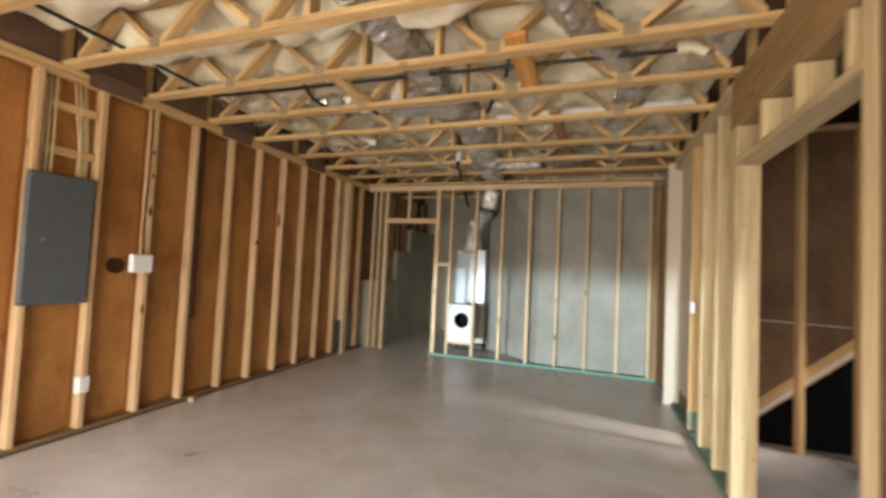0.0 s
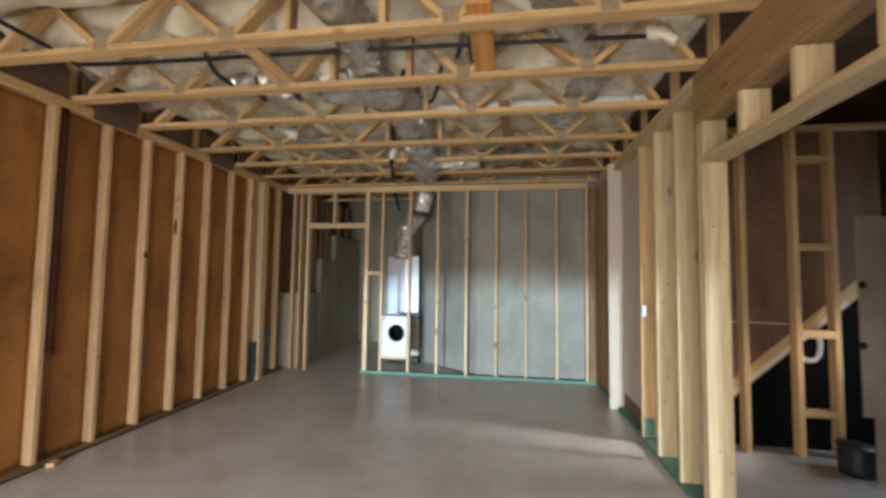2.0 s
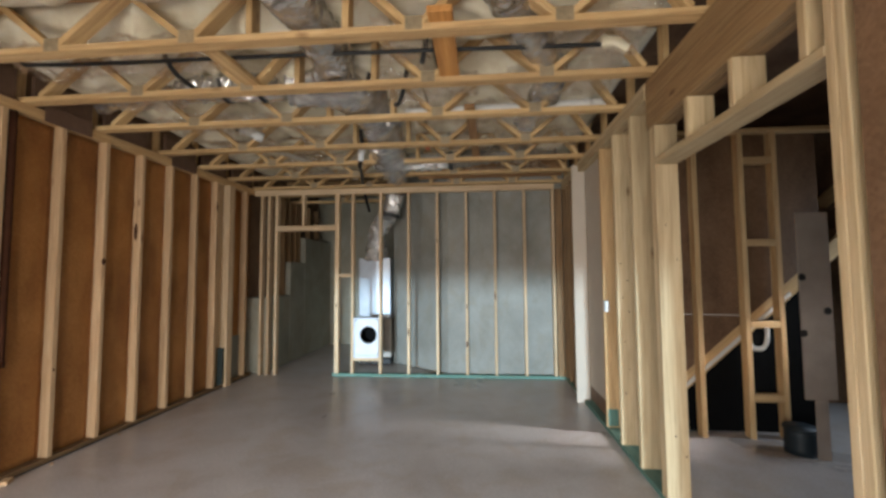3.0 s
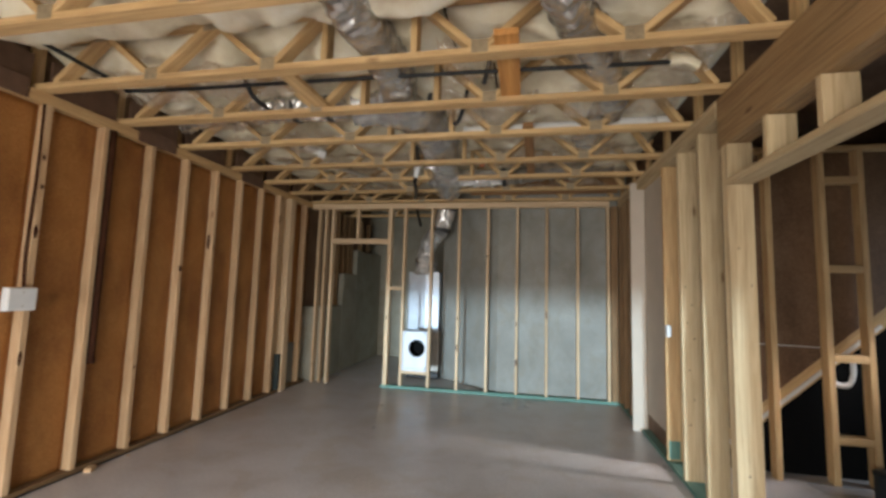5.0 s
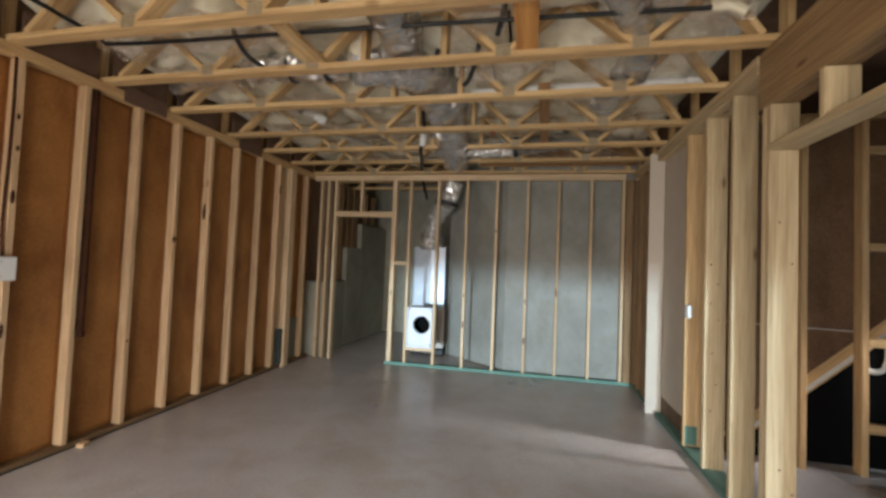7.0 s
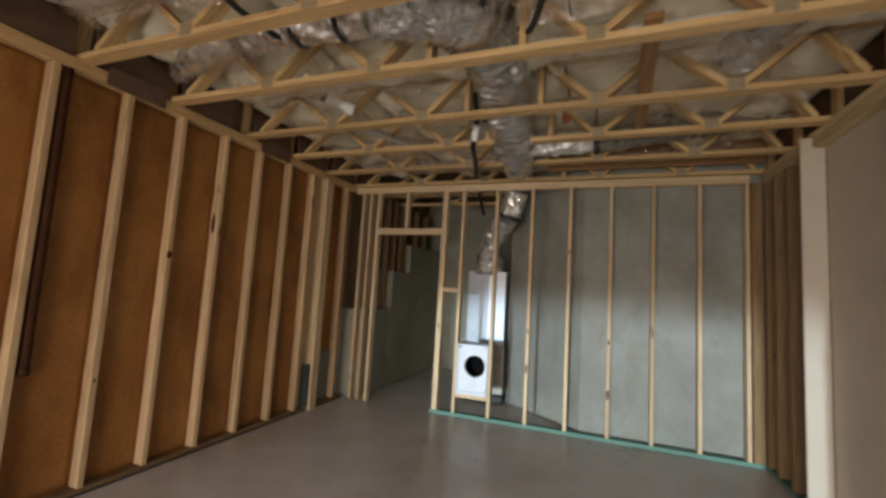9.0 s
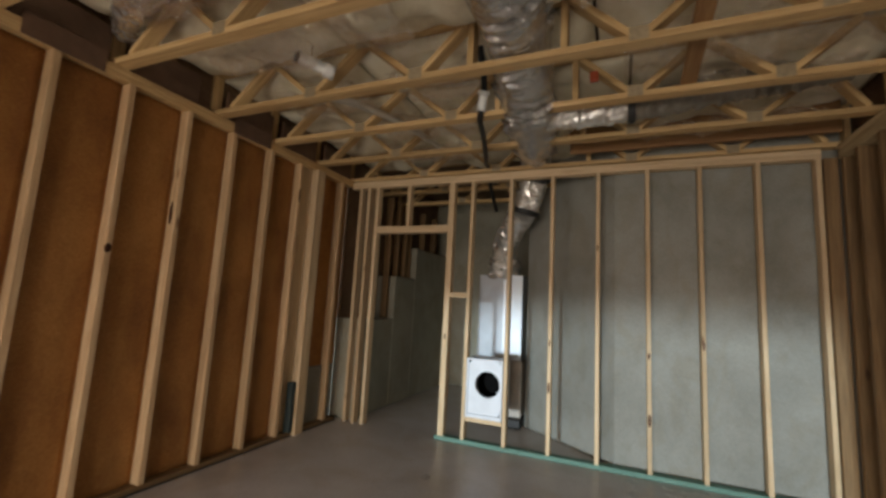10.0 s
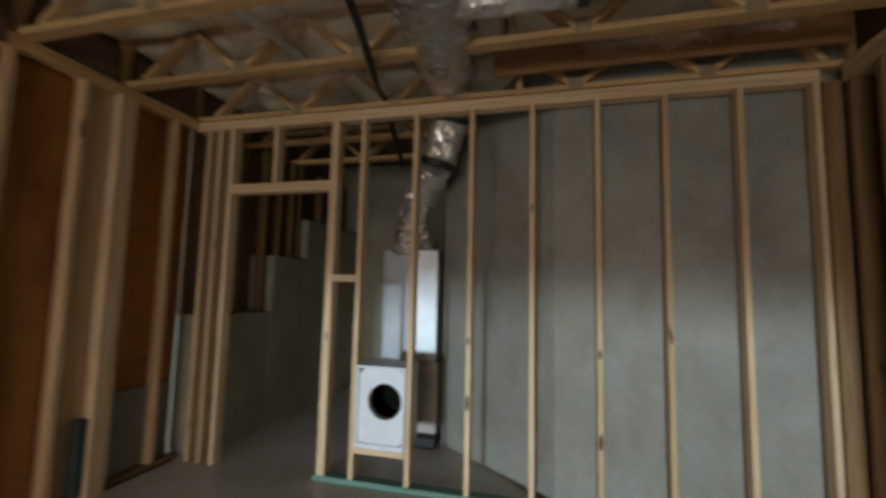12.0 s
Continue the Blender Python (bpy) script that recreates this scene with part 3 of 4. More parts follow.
# ---- insulation batts in the bays ----
def batt(x0, x1, y0, y1, z, sag, seed):
    """A sagging puffy blanket: bulging underside, flat top."""
    nx, ny = int((x1 - x0) / 0.05), 12
    bm = bmesh.new()
    lower, upper = [], []
    for i in range(nx + 1):
        u = i / nx
        rl, ru = [], []
        for j in range(ny + 1):
            v = j / ny
            x, y = x0 + u * (x1 - x0), y0 + v * (y1 - y0)
            edge = min(1.0, 6 * min(u, 1 - u)) ** 0.5 * (math.sin(math.pi * v)) ** 0.5 if 0 < v < 1 else 0.0
            p = Vector((x, y, seed))
            pillow = abs(noise.noise(p * 2.6)) * 1.6 + 0.25 * noise.noise(p * 9)
            rl.append(bm.verts.new((x, y, z - edge * (sag * (0.45 + pillow)))))
            ru.append(bm.verts.new((x, y, z + 0.03)))
        lower.append(rl)
        upper.append(ru)
    for i in range(nx):
        for j in range(ny):
            bm.faces.new((lower[i][j], lower[i][j + 1], lower[i + 1][j + 1], lower[i + 1][j]))
            bm.faces.new((upper[i][j], upper[i + 1][j], upper[i + 1][j + 1], upper[i][j + 1]))
    for i in range(nx):
        bm.faces.new((lower[i][0], lower[i + 1][0], upper[i + 1][0], upper[i][0]))
        bm.faces.new((lower[i][ny], upper[i][ny], upper[i + 1][ny], lower[i + 1][ny]))
    for j in range(ny):
        bm.faces.new((lower[0][j], upper[0][j], upper[0][j + 1], lower[0][j + 1]))
        bm.faces.new((lower[nx][j], lower[nx][j + 1], upper[nx][j + 1], upper[nx][j]))
    return bm


rng = random.Random(4)
for k, y in enumerate(TRUSS_Y[:-2]):
    cuts = [-3.42, -2.0 + rng.uniform(-0.3, 0.3), -0.5 + rng.uniform(-0.3, 0.3), 1.2]
    for a, b in zip(cuts, cuts[1:]):
        ob = part("insulation_batt", batt(a + 0.01, b - 0.01, y + 0.10, TRUSS_Y[k + 1] - 0.01, 3.03, 0.19 if y < 2.9 else 0.13 if y < 4 else 0.09, rng.uniform(0, 50)), WOOL, smooth=True)
        tagged(ob, "cream-white fibreglass batt sagging between trusses", "insulation", "ceiling insulation")

# grey rim blocking between truss ends, above the west wall
for y in TRUSS_Y[6:14]:
    part("rim_blocking", box_bm(WEST - 0.05, WEST - 0.03, y + 0.10, y + 0.59, CEIL + 0.003, CEIL + 0.24, 0.002), RIM_GREY, west)
for y in TRUSS_Y[7:12:2]:
    part("firestop", box_bm(WEST + 0.002, WEST + 0.006, y + 0.16, y + 0.56, 2.615, CEIL + 0.05, 0.002), RIM_GREY, west)

# clear plastic film drooping under the batts
def film(x0, x1, y0, y1, z, seed):
    nx, ny = int((x1 - x0) / 0.028), int((y1 - y0) / 0.028)
    bm = bmesh.new()
    grid = []
    for i in range(nx + 1):
        row = []
        for j in range(ny + 1):
            x, y = x0 + (x1 - x0) * i / nx, y0 + (y1 - y0) * j / ny
            p = Vector((x, y, seed))
            h = 0.05 * noise.noise(p * 3.0) + 0.10 * abs(noise.noise(Vector((x * 4, y * 9, seed)))) + 0.07 * abs(noise.noise(p * 14))
            row.append(bm.verts.new((x, y, z + h)))
        grid.append(row)
    for i in range(nx):
        for j in range(ny):
            bm.faces.new((grid[i][j], grid[i][j + 1], grid[i + 1][j + 1], grid[i + 1][j]))
    return bm


FILMS = ((-3.1, -2.4, 8, 2.88), (-2.3, -1.6, 8, 2.86), (-0.6, -0.3, 8, 2.85), (0.2, 1.0, 8, 2.88), (-2.9, -2.4, 9, 2.86), (-0.7, 0.0, 9, 2.86), (0.2, 1.0, 9, 2.86),
         (-2.9, -1.5, 10, 2.86), (-0.6, 0.7, 10, 2.86), (-2.9, -2.2, 11, 2.88), (-1.9, -1.3, 11, 2.88), (-0.4, 1.0, 11, 2.86), (-2.4, -1.5, 12, 2.87), (0.0, 0.9, 12, 2.87), (-2.6, -1.7, 13, 2.86), (-0.3, 0.9, 13, 2.86))
for x0, x1, k, z in FILMS:
    y = TRUSS_Y[k]
    ob = part("plastic_film", film(x0, x1, y + 0.12, y + 0.57, z - 0.06, 3.7 * k + x0), FILM)
    tagged(ob, "crumpled clear plastic film drooping between trusses", "plastic film", "ceiling film")

# ---- ducts and pipes overhead ----
def duct(label, points, radius, material, bands=(), seed=0.0, wide=1.0):
    d = thing("flex_duct", label, "duct")
    if material is FOIL:
        skin = crumpled(tube_bm(points, radius, 24, 0.02, 0.07, 0.022, True, 0.12, seed), 0.016, 0.05, seed)
    else:
        skin = crumpled(tube_bm(points, radius, 30, 0.006, 0.052, 0.008, True, 0.14, seed, 0.5, wide), 0.008, 0.07, seed)
    jacket = part("jacket", skin, material, d, smooth=material is not FOIL)
    for a, b in bands:
        part("strap", tube_bm([a, b], radius * 1.06, 20, 0, 1, 0.02), RUBBER, jacket, "black strap")
    return d


duct("silver insulated flexible trunk duct with wrinkled jacket",
     [(-1.45, 3.36, 2.90), (-1.10, 3.42, 2.90), (-0.97, 3.75, 2.90), (-0.97, 4.35, 2.90), (-1.00, 4.7, 2.83), (-1.04, 5.1, 2.80), (-1.11, 5.6, 2.81), (-1.19, 6.0, 2.86)],
     0.15, JACKET, (), 0.0, 1.22)
riser = thing("foil_riser", "crumpled foil duct rising from the furnace plenum with black bands", "duct")
riser_jacket = part("jacket", crumpled(tube_bm([(-1.20, 6.02, 2.87), (-1.21, 6.30, 2.85), (-1.24, 6.46, 2.74), (-1.30, 6.52, 2.56), (-1.38, 6.56, 2.34)], 0.15, 24, 0.03, 0.06, 0.022, True, 0.1, 31.0), 0.018, 0.06, 2.0), FOIL, riser)
part("lower_sleeve", crumpled(tube_bm([(-1.38, 6.565, 2.36), (-1.47, 6.72, 2.31), (-1.62, 6.95, 2.18), (-1.70, 7.08, 2.0), (-1.72, 7.11, 1.80)], 0.14, 24, 0.05, 0.08, 0.022, True, 0.2, 17.0), 0.024, 0.07, 5.0), FOIL, riser)
for a, b in (((-1.253, 6.485, 2.71), (-1.265, 6.50, 2.67)), ((-1.37, 6.555, 2.37), (-1.385, 6.56, 2.32))):
    part("band", tube_bm([a, b], 0.163, 22, 0, 1, 0.02), RUBBER, riser_jacket, "black tape band")
duct("short shiny foil branch duct under the trusses", [(-1.0, 5.28, 2.80), (-0.75, 5.30, 2.79), (-0.36, 5.31, 2.80)], 0.105, FOIL, [((-0.37, 5.31, 2.80), (-0.32, 5.31, 2.80))], 3.0)
duct("dull grey jacketed branch duct", [(-0.33, 5.31, 2.80), (0.1, 5.33, 2.86), (0.9, 5.34, 2.93)], 0.095, DULL_JACKET, (), 5.0)
duct("silver flexible duct across the ceiling bay", [(-2.35, 3.36, 2.92), (-1.9, 3.35, 2.90), (-1.5, 3.35, 2.89)], 0.11, FOIL, [((-1.98, 3.35, 2.90), (-1.95, 3.35, 2.90)), ((-1.68, 3.35, 2.89), (-1.65, 3.35, 2.89))], 7.0)
duct("grey flexible duct threading the trusses", [(-1.25, 0.2, 2.90), (-1.02, 1.5, 2.90), (-0.97, 2.2, 2.88), (-0.97, 2.8, 2.89), (-1.02, 3.2, 2.90)], 0.125, JACKET, (), 9.0)
duct("grey flexible duct running beside the beam", [(-0.02, 0.2, 2.92), (0.06, 1.6, 2.90), (0.12, 2.3, 2.89), (0.42, 2.95, 2.88), (0.55, 3.6, 2.89), (0.45, 4.3, 2.90)], 0.105, JACKET, (), 11.0)
duct("small foil duct near the rim", [(-3.3, 3.62, 2.92), (-2.9, 3.42, 2.90), (-2.5, 3.38, 2.92)], 0.075, FOIL, (), 13.0)

gas = part("gas_pipe", tube_bm([(-2.96, 0.9, 2.86), (-2.93, 1.9, 2.84), (-2.88, 2.58, 2.80), (-2.76, 2.68, 2.79), (-1.0, 2.73, 2.79), (0.82, 2.80, 2.79)], 0.0135, 10, 0, 1, 0.08), BLACK, smooth=True)
tagged(gas, "black iron gas pipe strapped under the trusses", "pipe")
plank = stick("strongback_plank", (-0.185, 2.30, CEIL + 0.057), (-0.185, 3.12, CEIL + 0.057), 0.13, 0.036, BLOCKING, None)
tagged(plank, "orange plank lying across two truss chords", "plank")
plank = stick("strongback_plank", (-0.07, 3.55, CEIL + 0.057), (-0.03, 5.04, CEIL + 0.057), 0.085, 0.036, DARK_PLANK, None)
tagged(plank, "brown plank lying across truss chords", "plank")
plank = stick("strongback_plank", (-1.57, 2.55, CEIL + 0.057), (-1.56, 3.12, CEIL + 0.057), 0.10, 0.036, TRUSS_PINE, None)
tagged(plank, "pine plank lying across the truss chord", "plank")

# ---- furnace and return-air box ----
def ring_plate(x0, x1, z0, z1, y0, y1, cx, cz, r, seg=32):
    """A plate with a round hole through it."""
    bm = bmesh.new()
    rings = []
    for y in (y0, y1):
        outer, inner = [], []
        for k in range(seg):
            a = 2 * math.pi * k / seg
            c, s_ = math.cos(a), math.sin(a)
            reach = min((x1 - cx) / c if c > 1e-6 else (x0 - cx) / c if c < -1e-6 else 9, (z1 - cz) / s_ if s_ > 1e-6 else (z0 - cz) / s_ if s_ < -1e-6 else 9)
            outer.append(bm.verts.new((cx + reach * c, y, cz + reach * s_)))
            inner.append(bm.verts.new((cx + r * c, y, cz + r * s_)))
        rings.append((outer, inner))
    (o0, i0), (o1, i1) = rings
    for k in range(seg):
        j = (k + 1) % seg
        bm.faces.new((o0[k], o0[j], i0[j], i0[k]))
        bm.faces.new((o1[j], o1[k], i1[k], i1[j]))
        bm.faces.new((i0[k], i0[j], i1[j], i1[k]))
        bm.faces.new((o0[j], o0[k], o1[k], o1[j]))
    bmesh.ops.recalc_face_normals(bm, faces=bm.faces)
    return bm


air = thing("return_air_box", "white return-air box with a round hole set between studs", "air box")
AX0, AX1, AZ0, AZ1 = -1.808, -1.447, 0.257, 0.815
plate = part("front_plate", ring_plate(AX0 + 0.02, AX1 - 0.02, AZ0 + 0.035, AZ1 - 0.02, 6.185, 6.20, -1.60, 0.575, 0.122), BOX_GREY, air)
part("collar", tube_bm([(-1.60, 6.20, 0.575), (-1.60, 6.235, 0.575)], 0.121, 28, 0, 1, 0.2, False), BOX_GREY, plate)
# liner and back plate are blackened to paint the hole's shade
part("liner", tube_bm([(-1.60, 6.237, 0.575), (-1.60, 6.44, 0.575)], 0.124, 28, 0, 1, 0.2, False), SHADE_BLACK, air, "duct liner blackened for the dark of the hole")
for x0, x1, z0, z1 in ((AX0, AX0 + 0.02, AZ0, AZ1), (AX1 - 0.02, AX1, AZ0, AZ1), (AX0 + 0.021, AX1 - 0.021, AZ1 - 0.02, AZ1), (AX0 + 0.021, AX1 - 0.021, AZ0, AZ0 + 0.035)):
    part("frame_side", box_bm(x0, x1, 6.165, 6.45, z0, z1, 0.003), BOX_GREY, air)
part("back_plate", box_bm(AX0, AX1, 6.451, 6.46, AZ0, AZ1, 0.001), SHADE_BLACK, air, "dark inside of the box")

furnace = thing("furnace", "sheet-metal furnace and supply plenum on a dark base", "furnace")
part("cabinet", box_bm(-1.985, -1.455, 7.03, 7.46, 0.10, 0.715, 0.012), STEEL, furnace)
part("base", box_bm(-1.96, -1.44, 6.96, 7.44, 0.0, 0.098, 0.01), BLACK, furnace, "black base")
part("plenum", footprint_bm([(-1.985, 7.06), (-1.69, 7.03), (-1.475, 7.065), (-1.475, 7.34), (-1.985, 7.34)], 0.72, 1.69), SHEET_METAL, furnace, "bright galvanised plenum")
for x, y in ((-1.985, 7.055), (-1.478, 7.06)):
    part("seam", box_bm(x - 0.006, x + 0.006, y - 0.008, y + 0.008, 0.72, 1.70, 0.002), SHEET_METAL, furnace)
for z in (0.722, 1.675):
    part("flange", footprint_bm([(-1.99, 7.05), (-1.69, 7.02), (-1.47, 7.055), (-1.47, 7.345), (-1.99, 7.345)], z, z + 0.022), SHEET_METAL, furnace)
part("transition", crumpled(tube_bm([(-1.73, 7.19, 1.70), (-1.73, 7.17, 1.80), (-1.72, 7.13, 1.92)], 0.175, 26, 0.05, 0.05, 0.02, True, 0.3, 3.0, 0.4), 0.04, 0.08, 9.0), FOIL, furnace, "crumpled foil wrap")
# black upright added to draw the shaded gap right of the plenum
drain = part("condensate_pipe", tube_bm([(-1.447, 7.52, 0.0), (-1.447, 7.52, 1.4), (-1.447, 7.52, 2.69)], 0.022, 10, 0, 1, 0.1), BLACK, smooth=True)
tagged(drain, "black upright standing in for the shaded gap beside the furnace", "pipe")

# ---- electrical things on the west wall ----
panel = thing("breaker_cabinet", "dark grey closed breaker panel between studs", "electrical panel")
part("cover", box_bm(WEST - 0.02, WEST + 0.018, 1.625, 2.03, 0.985, 1.91, 0.004), PANEL_GREY, panel)
cabinet_door = part("door", box_bm(WEST + 0.019, WEST + 0.022, 1.634, 2.021, 0.994, 1.901, 0.001), PANEL_GREY, panel)
for y, z in ((1.645, 1.02), (2.01, 1.02), (1.645, 1.875), (2.01, 1.875), (2.01, 1.45)):
    part("screw", tube_bm([(WEST + 0.021, y, z), (WEST + 0.025, y, z)], 0.006, 8, 0, 1, 0.01), NAIL_PLATE, cabinet_door)
part("latch", box_bm(WEST + 0.0225, WEST + 0.028, 1.722, 1.734, 1.43, 1.455, 0.001), NAIL_PLATE, cabinet_door)
rng2 = random.Random(9)
bundle = thing("cable_bundle", "two bundles of beige cables dropping into the panel", "cables")
for k in range(14):
    near = k < 8
    y = (1.690 + 0.012 * k) if near else (1.935 + 0.014 * (k - 8))
    drift = rng2.uniform(-0.012, 0.012) + (0.0 if near else -0.035)
    x = WEST - 0.045 + rng2.uniform(-0.022, 0.022)
    part("cable", tube_bm([(x - 0.01, y + drift, 2.62), (x, y + drift * 0.6, 2.42), (x + 0.004, y + rng2.uniform(-0.006, 0.006), 2.15), (x, y, 1.90)], 0.006, 6, 0, 1, 0.06), CABLE, bundle, smooth=True)
for z in (2.09, 2.42):
    stick("blocking", (WX - 0.02, 1.68, z), (WX - 0.02, 2.046, z), 0.06, 0.038, PINE, west, (0, 0, 1))


def wall_box(label, x, y0, y1, z0, z1, deep, normal=1):
    b = thing("electrical_box", label, "electrical box")
    part("body", box_bm(*sorted((x, x + normal * deep)), y0, y1, z0, z1, 0.005), WHITE_BOX, b)
    cover = part("cover", box_bm(*sorted((x + normal * (deep + 0.001), x + normal * (deep + 0.006))), y0 + 0.008, y1 - 0.008, z0 + 0.008, z1 - 0.008, 0.002), WHITE_BOX, b)
    for z in (z0 + 0.03, z1 - 0.03):
        part("screw", box_bm(*sorted((x + normal * (deep + 0.0065), x + normal * (deep + 0.009))), (y0 + y1) / 2 - 0.004, (y0 + y1) / 2 + 0.004, z - 0.004, z + 0.004, 0.001), NAIL_PLATE, cover)
    return b


wall_box("white square junction box fixed to a stud", WEST + 0.002, 2.325, 2.495, 1.215, 1.365, 0.05)
wall_box("small white outlet box low on a stud", WEST - 0.05, 2.03, 2.11, 0.30, 0.42, 0.055)
wall_box("pale switch box on the doorway wall", EAST - 0.012, 4.18, 4.255, 1.075, 1.175, 0.03)
stub = thing("pipe_stub", "dark round pipe stub in the sheathing beside a junction box", "pipe")
part("sleeve", tube_bm([(WB - 0.02, 2.265, 1.265), (WEST - 0.045, 2.265, 1.265)], 0.062, 20, 0, 1, 0.04), BROWN_PIPE, stub)
vent = thing("vertical_vent_pipe", "dark brown vertical pipe in a stud bay", "pipe")
part("pipe", tube_bm([(WEST - 0.018, 2.952, 0.82), (WEST - 0.018, 2.952, 2.62)], 0.026, 14, 0, 1, 0.2), BROWN_PIPE, vent, smooth=True)
part("cap", tube_bm([(WEST - 0.018, 2.952, 0.79), (WEST - 0.018, 2.952, 0.83)], 0.030, 14, 0, 1, 0.02), BROWN_PIPE, vent, smooth=True)
feed = part("feed_cable", tube_bm([(WEST + 0.004, 2.44, 1.36), (WEST - 0.012, 2.44, 1.6), (WEST - 0.004, 2.445, 2.1), (WEST - 0.010, 2.446, 2.62)], 0.008, 8, 0, 1, 0.06), BROWN_PIPE, smooth=True)
tagged(feed, "dark cable stapled along a stud to a junction box", "cable")

# ---- small things overhead ----
elbow = thing("pvc_elbow", "white plastic drain elbow between trusses", "pipe")
part("body", tube_bm([(-2.34, 4.10, 2.86), (-2.30, 4.17, 2.85), (-2.21, 4.26, 2.82)], 0.038, 16, 0, 1, 0.02), WHITE_PVC, elbow, smooth=True)
part("hub", tube_bm([(-2.235, 4.235, 2.828), (-2.185, 4.285, 2.812)], 0.048, 16, 0, 1, 0.02), WHITE_PVC, elbow, smooth=True)
part("hanger", tube_bm([(-2.29, 4.17, 2.885), (-2.29, 4.17, 3.02)], 0.006, 8, 0, 1, 0.05), NAIL_PLATE, elbow)
part("blue_plug", tube_bm([(-2.352, 4.085, 2.863), (-2.338, 4.106, 2.86)], 0.041, 16, 0, 1, 0.02), BLUE_BIN, elbow, "dark blue plug", smooth=True)
pvc = thing("pvc_drain_pipe", "white plastic drain pipe crossing between trusses", "pipe")
part("pipe", tube_bm([(-0.62, 3.76, 2.80), (0.3, 3.76, 2.81), (1.10, 3.76, 2.82)], 0.038, 14, 0, 1, 0.1), WHITE_PVC, pvc, smooth=True)
for x in (-0.30, 0.50, 0.86):
    part("coupling", tube_bm([(x, 3.76, 2.806), (x + 0.07, 3.76, 2.807)], 0.046, 14, 0, 1, 0.05), WHITE_PVC, pvc, smooth=True)
pvc2 = part("pvc_branch_pipe", tube_bm([(-2.60, 4.50, 2.84), (-2.30, 4.75, 2.83), (-2.12, 5.30, 2.84), (-2.05, 5.9, 2.85)], 0.03, 12, 0, 1, 0.05), DULL_PVC, smooth=True)
tagged(pvc2, "dull beige plastic pipe running across the bays", "pipe")
vp = thing("vent_pipe", "black vent pipe with a white coupling along the trusses", "pipe")
part("pipe", tube_bm([(-1.24, 4.50, 2.95), (-1.30, 4.80, 2.88), (-1.335, 4.885, 2.76), (-1.365, 4.93, 2.675), (-1.435, 5.25, 2.668), (-1.56, 5.72, 2.668), (-1.66, 6.05, 2.73), (-1.72, 6.35, 2.78), (-1.78, 6.6, 2.70), (-1.78, 6.9, 2.45)], 0.022, 12, 0, 1, 0.04), BLACK, vp, smooth=True)
part("coupling", tube_bm([(-1.312, 4.845, 2.835), (-1.327, 4.87, 2.78), (-1.345, 4.89, 2.715)], 0.033, 16, 0, 1, 0.03), WHITE_BOX, vp, "white coupling", smooth=True)
part("clamp", tube_bm([(-1.311, 4.842, 2.842), (-1.319, 4.855, 2.815)], 0.044, 16, 0, 1, 0.03), WHITE_BOX, vp, smooth=True)
foam = part("foam_wrap", tube_bm([(0.74, 2.80, 2.80), (0.82, 2.80, 2.80), (0.90, 2.81, 2.76)], 0.034, 14, 0, 1, 0.01, True, 0.9, 4.0), WOOL, smooth=True)
tagged(foam, "white foam scrap wrapped on the gas pipe end", "insulation")
header_board = stick("blocking_board", (-0.85, 6.03, 2.90), (1.10, 6.03, 2.90), 0.30, 0.03, DARK_PLANK, None, (0, 0, 1))
tagged(header_board, "dark brown board set on edge above the partition", "plank")
for label, pts in (("black cable looped past the duct", [(-0.80, 3.26, 2.92), (-0.90, 3.42, 2.82), (-1.05, 3.54, 2.79), (-1.20, 3.60, 2.86)]),
                   ("thick black cable sagging between trusses", [(-0.50, 3.20, 2.95), (-0.58, 3.42, 2.83), (-0.66, 3.58, 2.80), (-0.74, 3.70, 2.90)]),
                   ("short black cable tail hanging in the bay", [(-2.02, 2.70, 2.90), (-2.06, 2.92, 2.80), (-2.05, 3.25, 2.80), (-2.12, 3.42, 2.90)]),
                   ("black cable stapled along the truss web", [(-0.28, 2.66, 2.98), (-0.32, 2.80, 2.86), (-0.36, 2.92, 2.80)])):
    c = part("cable", tube_bm(pts, 0.017, 8, 0, 1, 0.02), RUBBER, smooth=True)
    tagged(c, label, "cable")
red = part("orange_box", box_bm(-0.605, -0.55, 4.895, 4.939, 2.83, 2.895, 0.006), RED)
tagged(red, "small orange-red electrical box on a truss", "electrical box")

# ---- stair hall things ----
bucket = thing("bucket", "dark teal plastic bucket on the slab", "bucket")
part("shell", tube_bm([(2.50, 3.92, 0.0), (2.50, 3.92, 0.1), (2.50, 3.92, 0.20)], 0.11, 20, 0, 1, 0.1), BLUE_BIN, bucket, smooth=True)
part("rim", tube_bm([(2.50, 3.92, 0.185), (2.50, 3.92, 0.205)], 0.118, 20, 0, 1, 0.1), BLUE_BIN, bucket, smooth=True)
trap = part("white_pipe_trap", tube_bm([(2.40, 4.36, 0.80), (2.44, 4.36, 0.74), (2.52, 4.36, 0.74), (2.56, 4.36, 0.82), (2.56, 4.36, 0.95)], 0.022, 12, 0, 1, 0.02), WHITE_PVC, smooth=True)
tagged(trap, "white plastic pipe trap under the stair", "pipe")

# ---- knots, nails and marks ----
def knot(y, z, w, h, parent):
    bm = bmesh.new()
    bmesh.ops.create_uvsphere(bm, u_segments=10, v_segments=6, radius=1.0)
    for v in bm.verts:
        v.co = Vector((v.co.x * 0.003, v.co.y * w * (1 + 0.2 * noise.noise(v.co * 2)), v.co.z * h))
    return part("knot", bm, BROWN_PIPE, parent, "dark knot", pose(WEST, y, z), True)


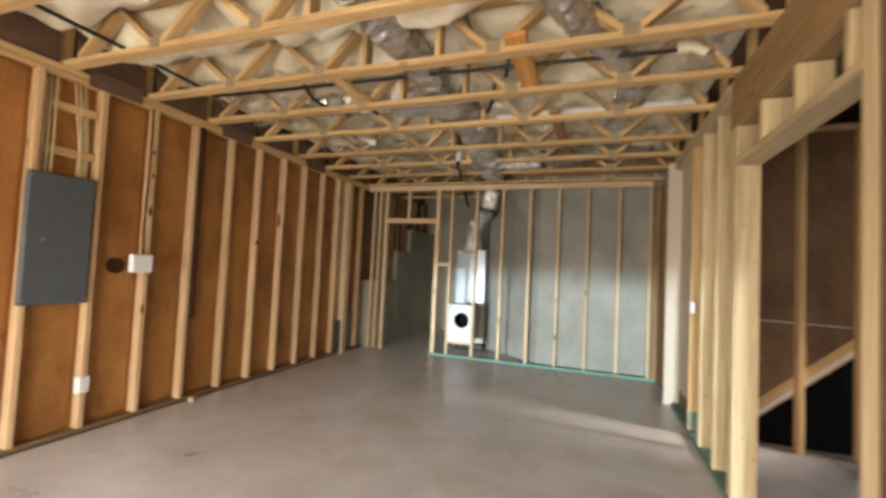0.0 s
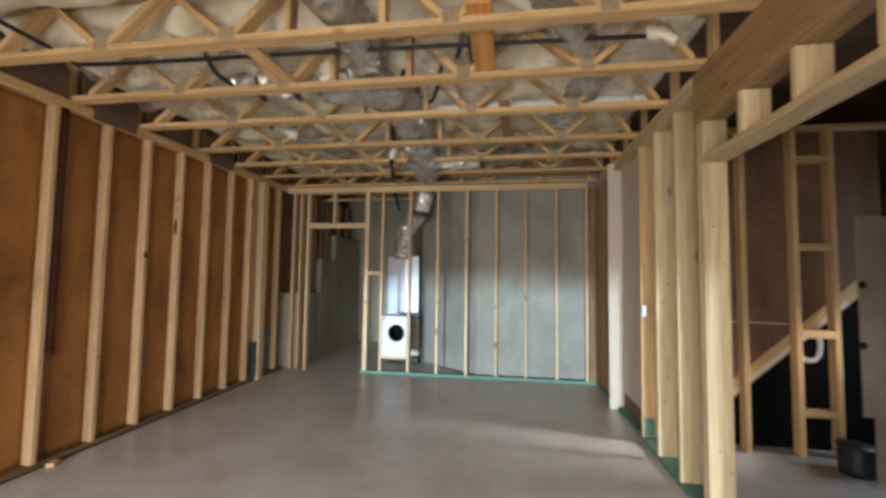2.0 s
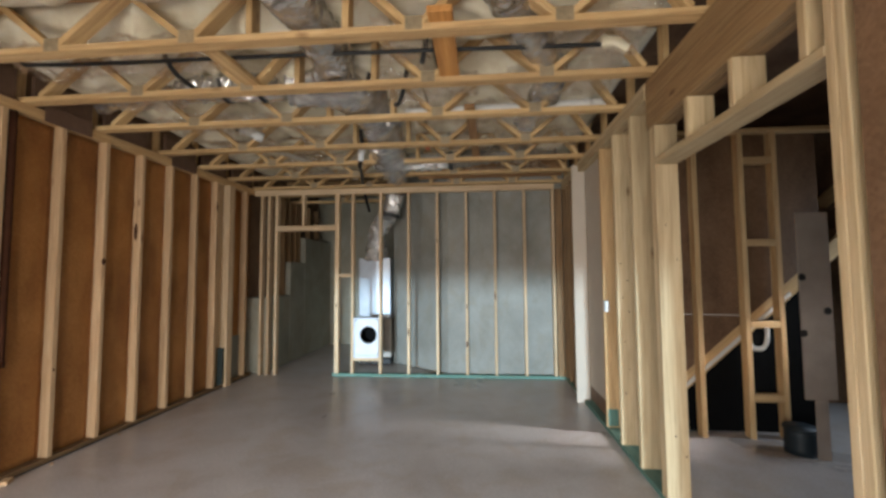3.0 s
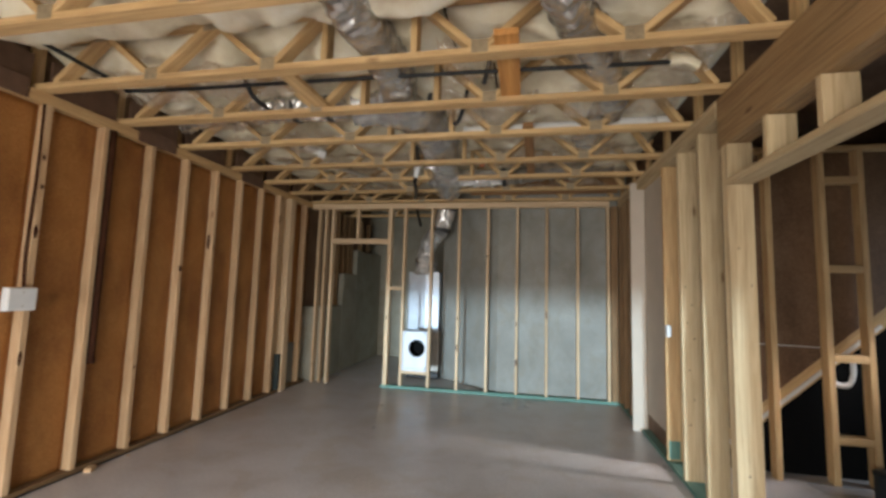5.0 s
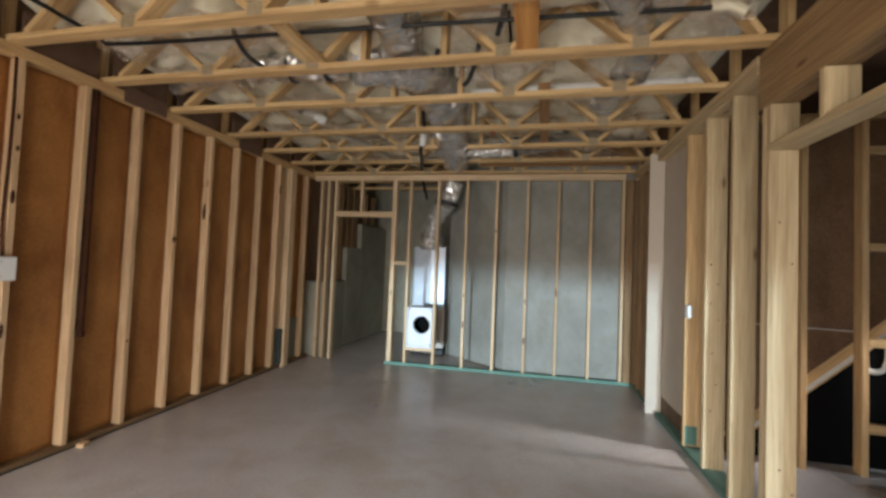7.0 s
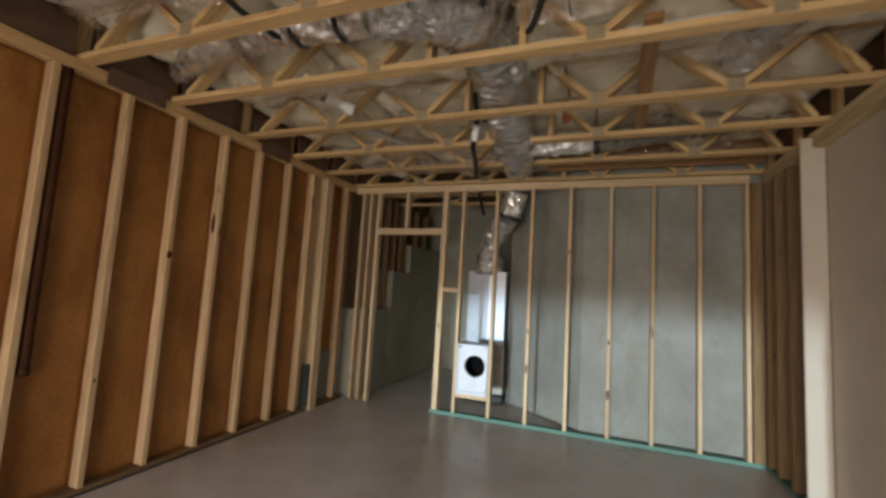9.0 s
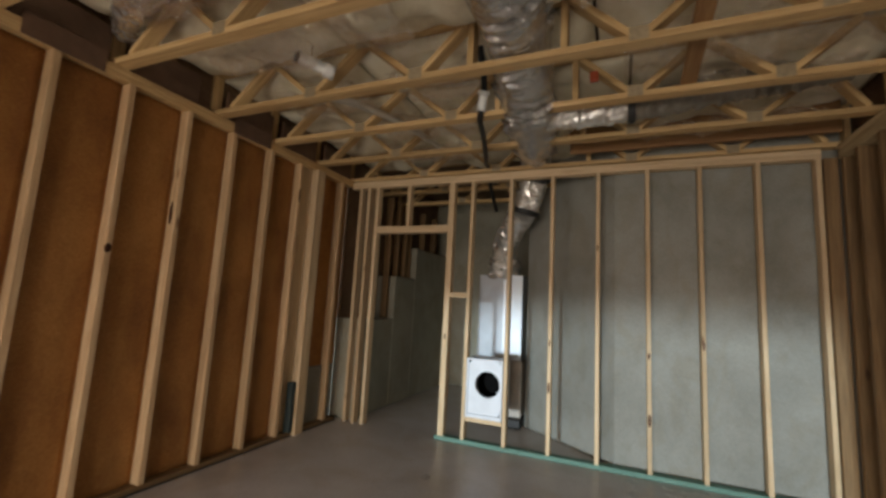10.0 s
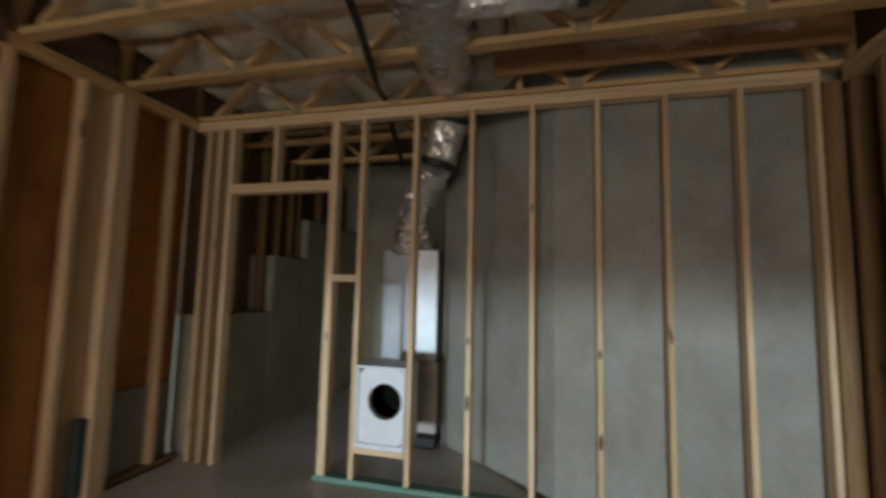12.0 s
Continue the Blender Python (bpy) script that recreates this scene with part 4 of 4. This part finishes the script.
for y, z, w, h in ((3.716, 1.555, 0.021, 0.030), (2.475, 1.74, 0.014, 0.045), (2.483, 2.05, 0.010, 0.018), (2.475, 2.25, 0.010, 0.02), (2.470, 0.9, 0.012, 0.05), (5.308, 2.3, 0.012, 0.07), (3.318, 0.7, 0.008, 0.014)):
    knot(y, z, w, h, west)
side_knot = bmesh.new()
bmesh.ops.create_uvsphere(side_knot, u_segments=10, v_segments=6, radius=1.0)
for v in side_knot.verts:
    v.co = Vector((v.co.x * 0.020 * (1 + 0.3 * noise.noise(v.co * 2)), v.co.y * 0.003, v.co.z * 0.085))
part("knot", side_knot, BROWN_PIPE, west, "dark knot", pose(WEST - 0.045, 4.1035, 1.86), True)
for x, z, w, h in ((-1.02, 0.62, 0.012, 0.05), (-0.20, 0.46, 0.014, 0.05), (-0.20, 0.98, 0.010, 0.03), (-0.61, 1.9, 0.008, 0.03), (0.20, 1.1, 0.010, 0.04), (-1.02, 1.02, 0.008, 0.03), (-2.06, 1.0, 0.010, 0.03)):
    bm = bmesh.new()
    bmesh.ops.create_uvsphere(bm, u_segments=10, v_segments=6, radius=1.0)
    for v in bm.verts:
        v.co = Vector((v.co.x * w, v.co.y * 0.003, v.co.z * h * (1 + 0.3 * noise.noise(v.co * 2))))
    part("knot", bm, RIM_GREY, north, "dark knot", pose(x, NY - 0.0445, z), True)
for x, z in ((1.155, 1.50), (1.20, 1.36), (1.16, 1.22), (1.21, 1.10), (1.17, 0.86), (1.20, 0.64), (1.165, 0.45)):
    part("nail_head", tube_bm([(x, 3.868, z), (x, 3.872, z)], 0.006, 8, 0, 1, 0.01), NAIL_DARK, east)
for x, z in ((1.17, 1.72), (1.23, 1.50), (1.18, 0.42), (1.24, 0.30)):
    part("nail_head", tube_bm([(x, 3.028, z), (x, 3.032, z)], 0.005, 8, 0, 1, 0.01), NAIL_DARK, east)
part("green_mark", box_bm(1.13, 1.22, 4.267, 4.270, 0.05, 0.20, 0.0005), TREATED, east)
scraps = random.Random(12)
for k in range(14):
    y = scraps.uniform(1.0, 5.8)
    x = WEST + 0.03 + scraps.uniform(0, 0.05)
    r = scraps.uniform(0.006, 0.016)
    bm = bmesh.new()
    bmesh.ops.create_icosphere(bm, subdivisions=1, radius=r)
    for v in bm.verts:
        v.co *= 1 + 0.4 * noise.noise(v.co * 60 + Vector((k, 0, 0)))
        v.co.z = max(v.co.z * 0.6, -r * 0.4)
    ob = part("wood_scrap", bm, PINE_WEST, None, "", pose(x, y, r * 0.4))
    tagged(ob, "tiny offcut of wood lying along the wall base", "wood scrap", "floor scraps")
block = part("wood_scrap", box_bm(-0.025, 0.025, -0.04, 0.04, 0, 0.03, 0.003), PINE_WEST, None, "", pose(WEST + 0.05, 2.98, 0.0, 0, 0, 25))
tagged(block, "small pale wood block by the wall base", "wood scrap", "floor scraps")
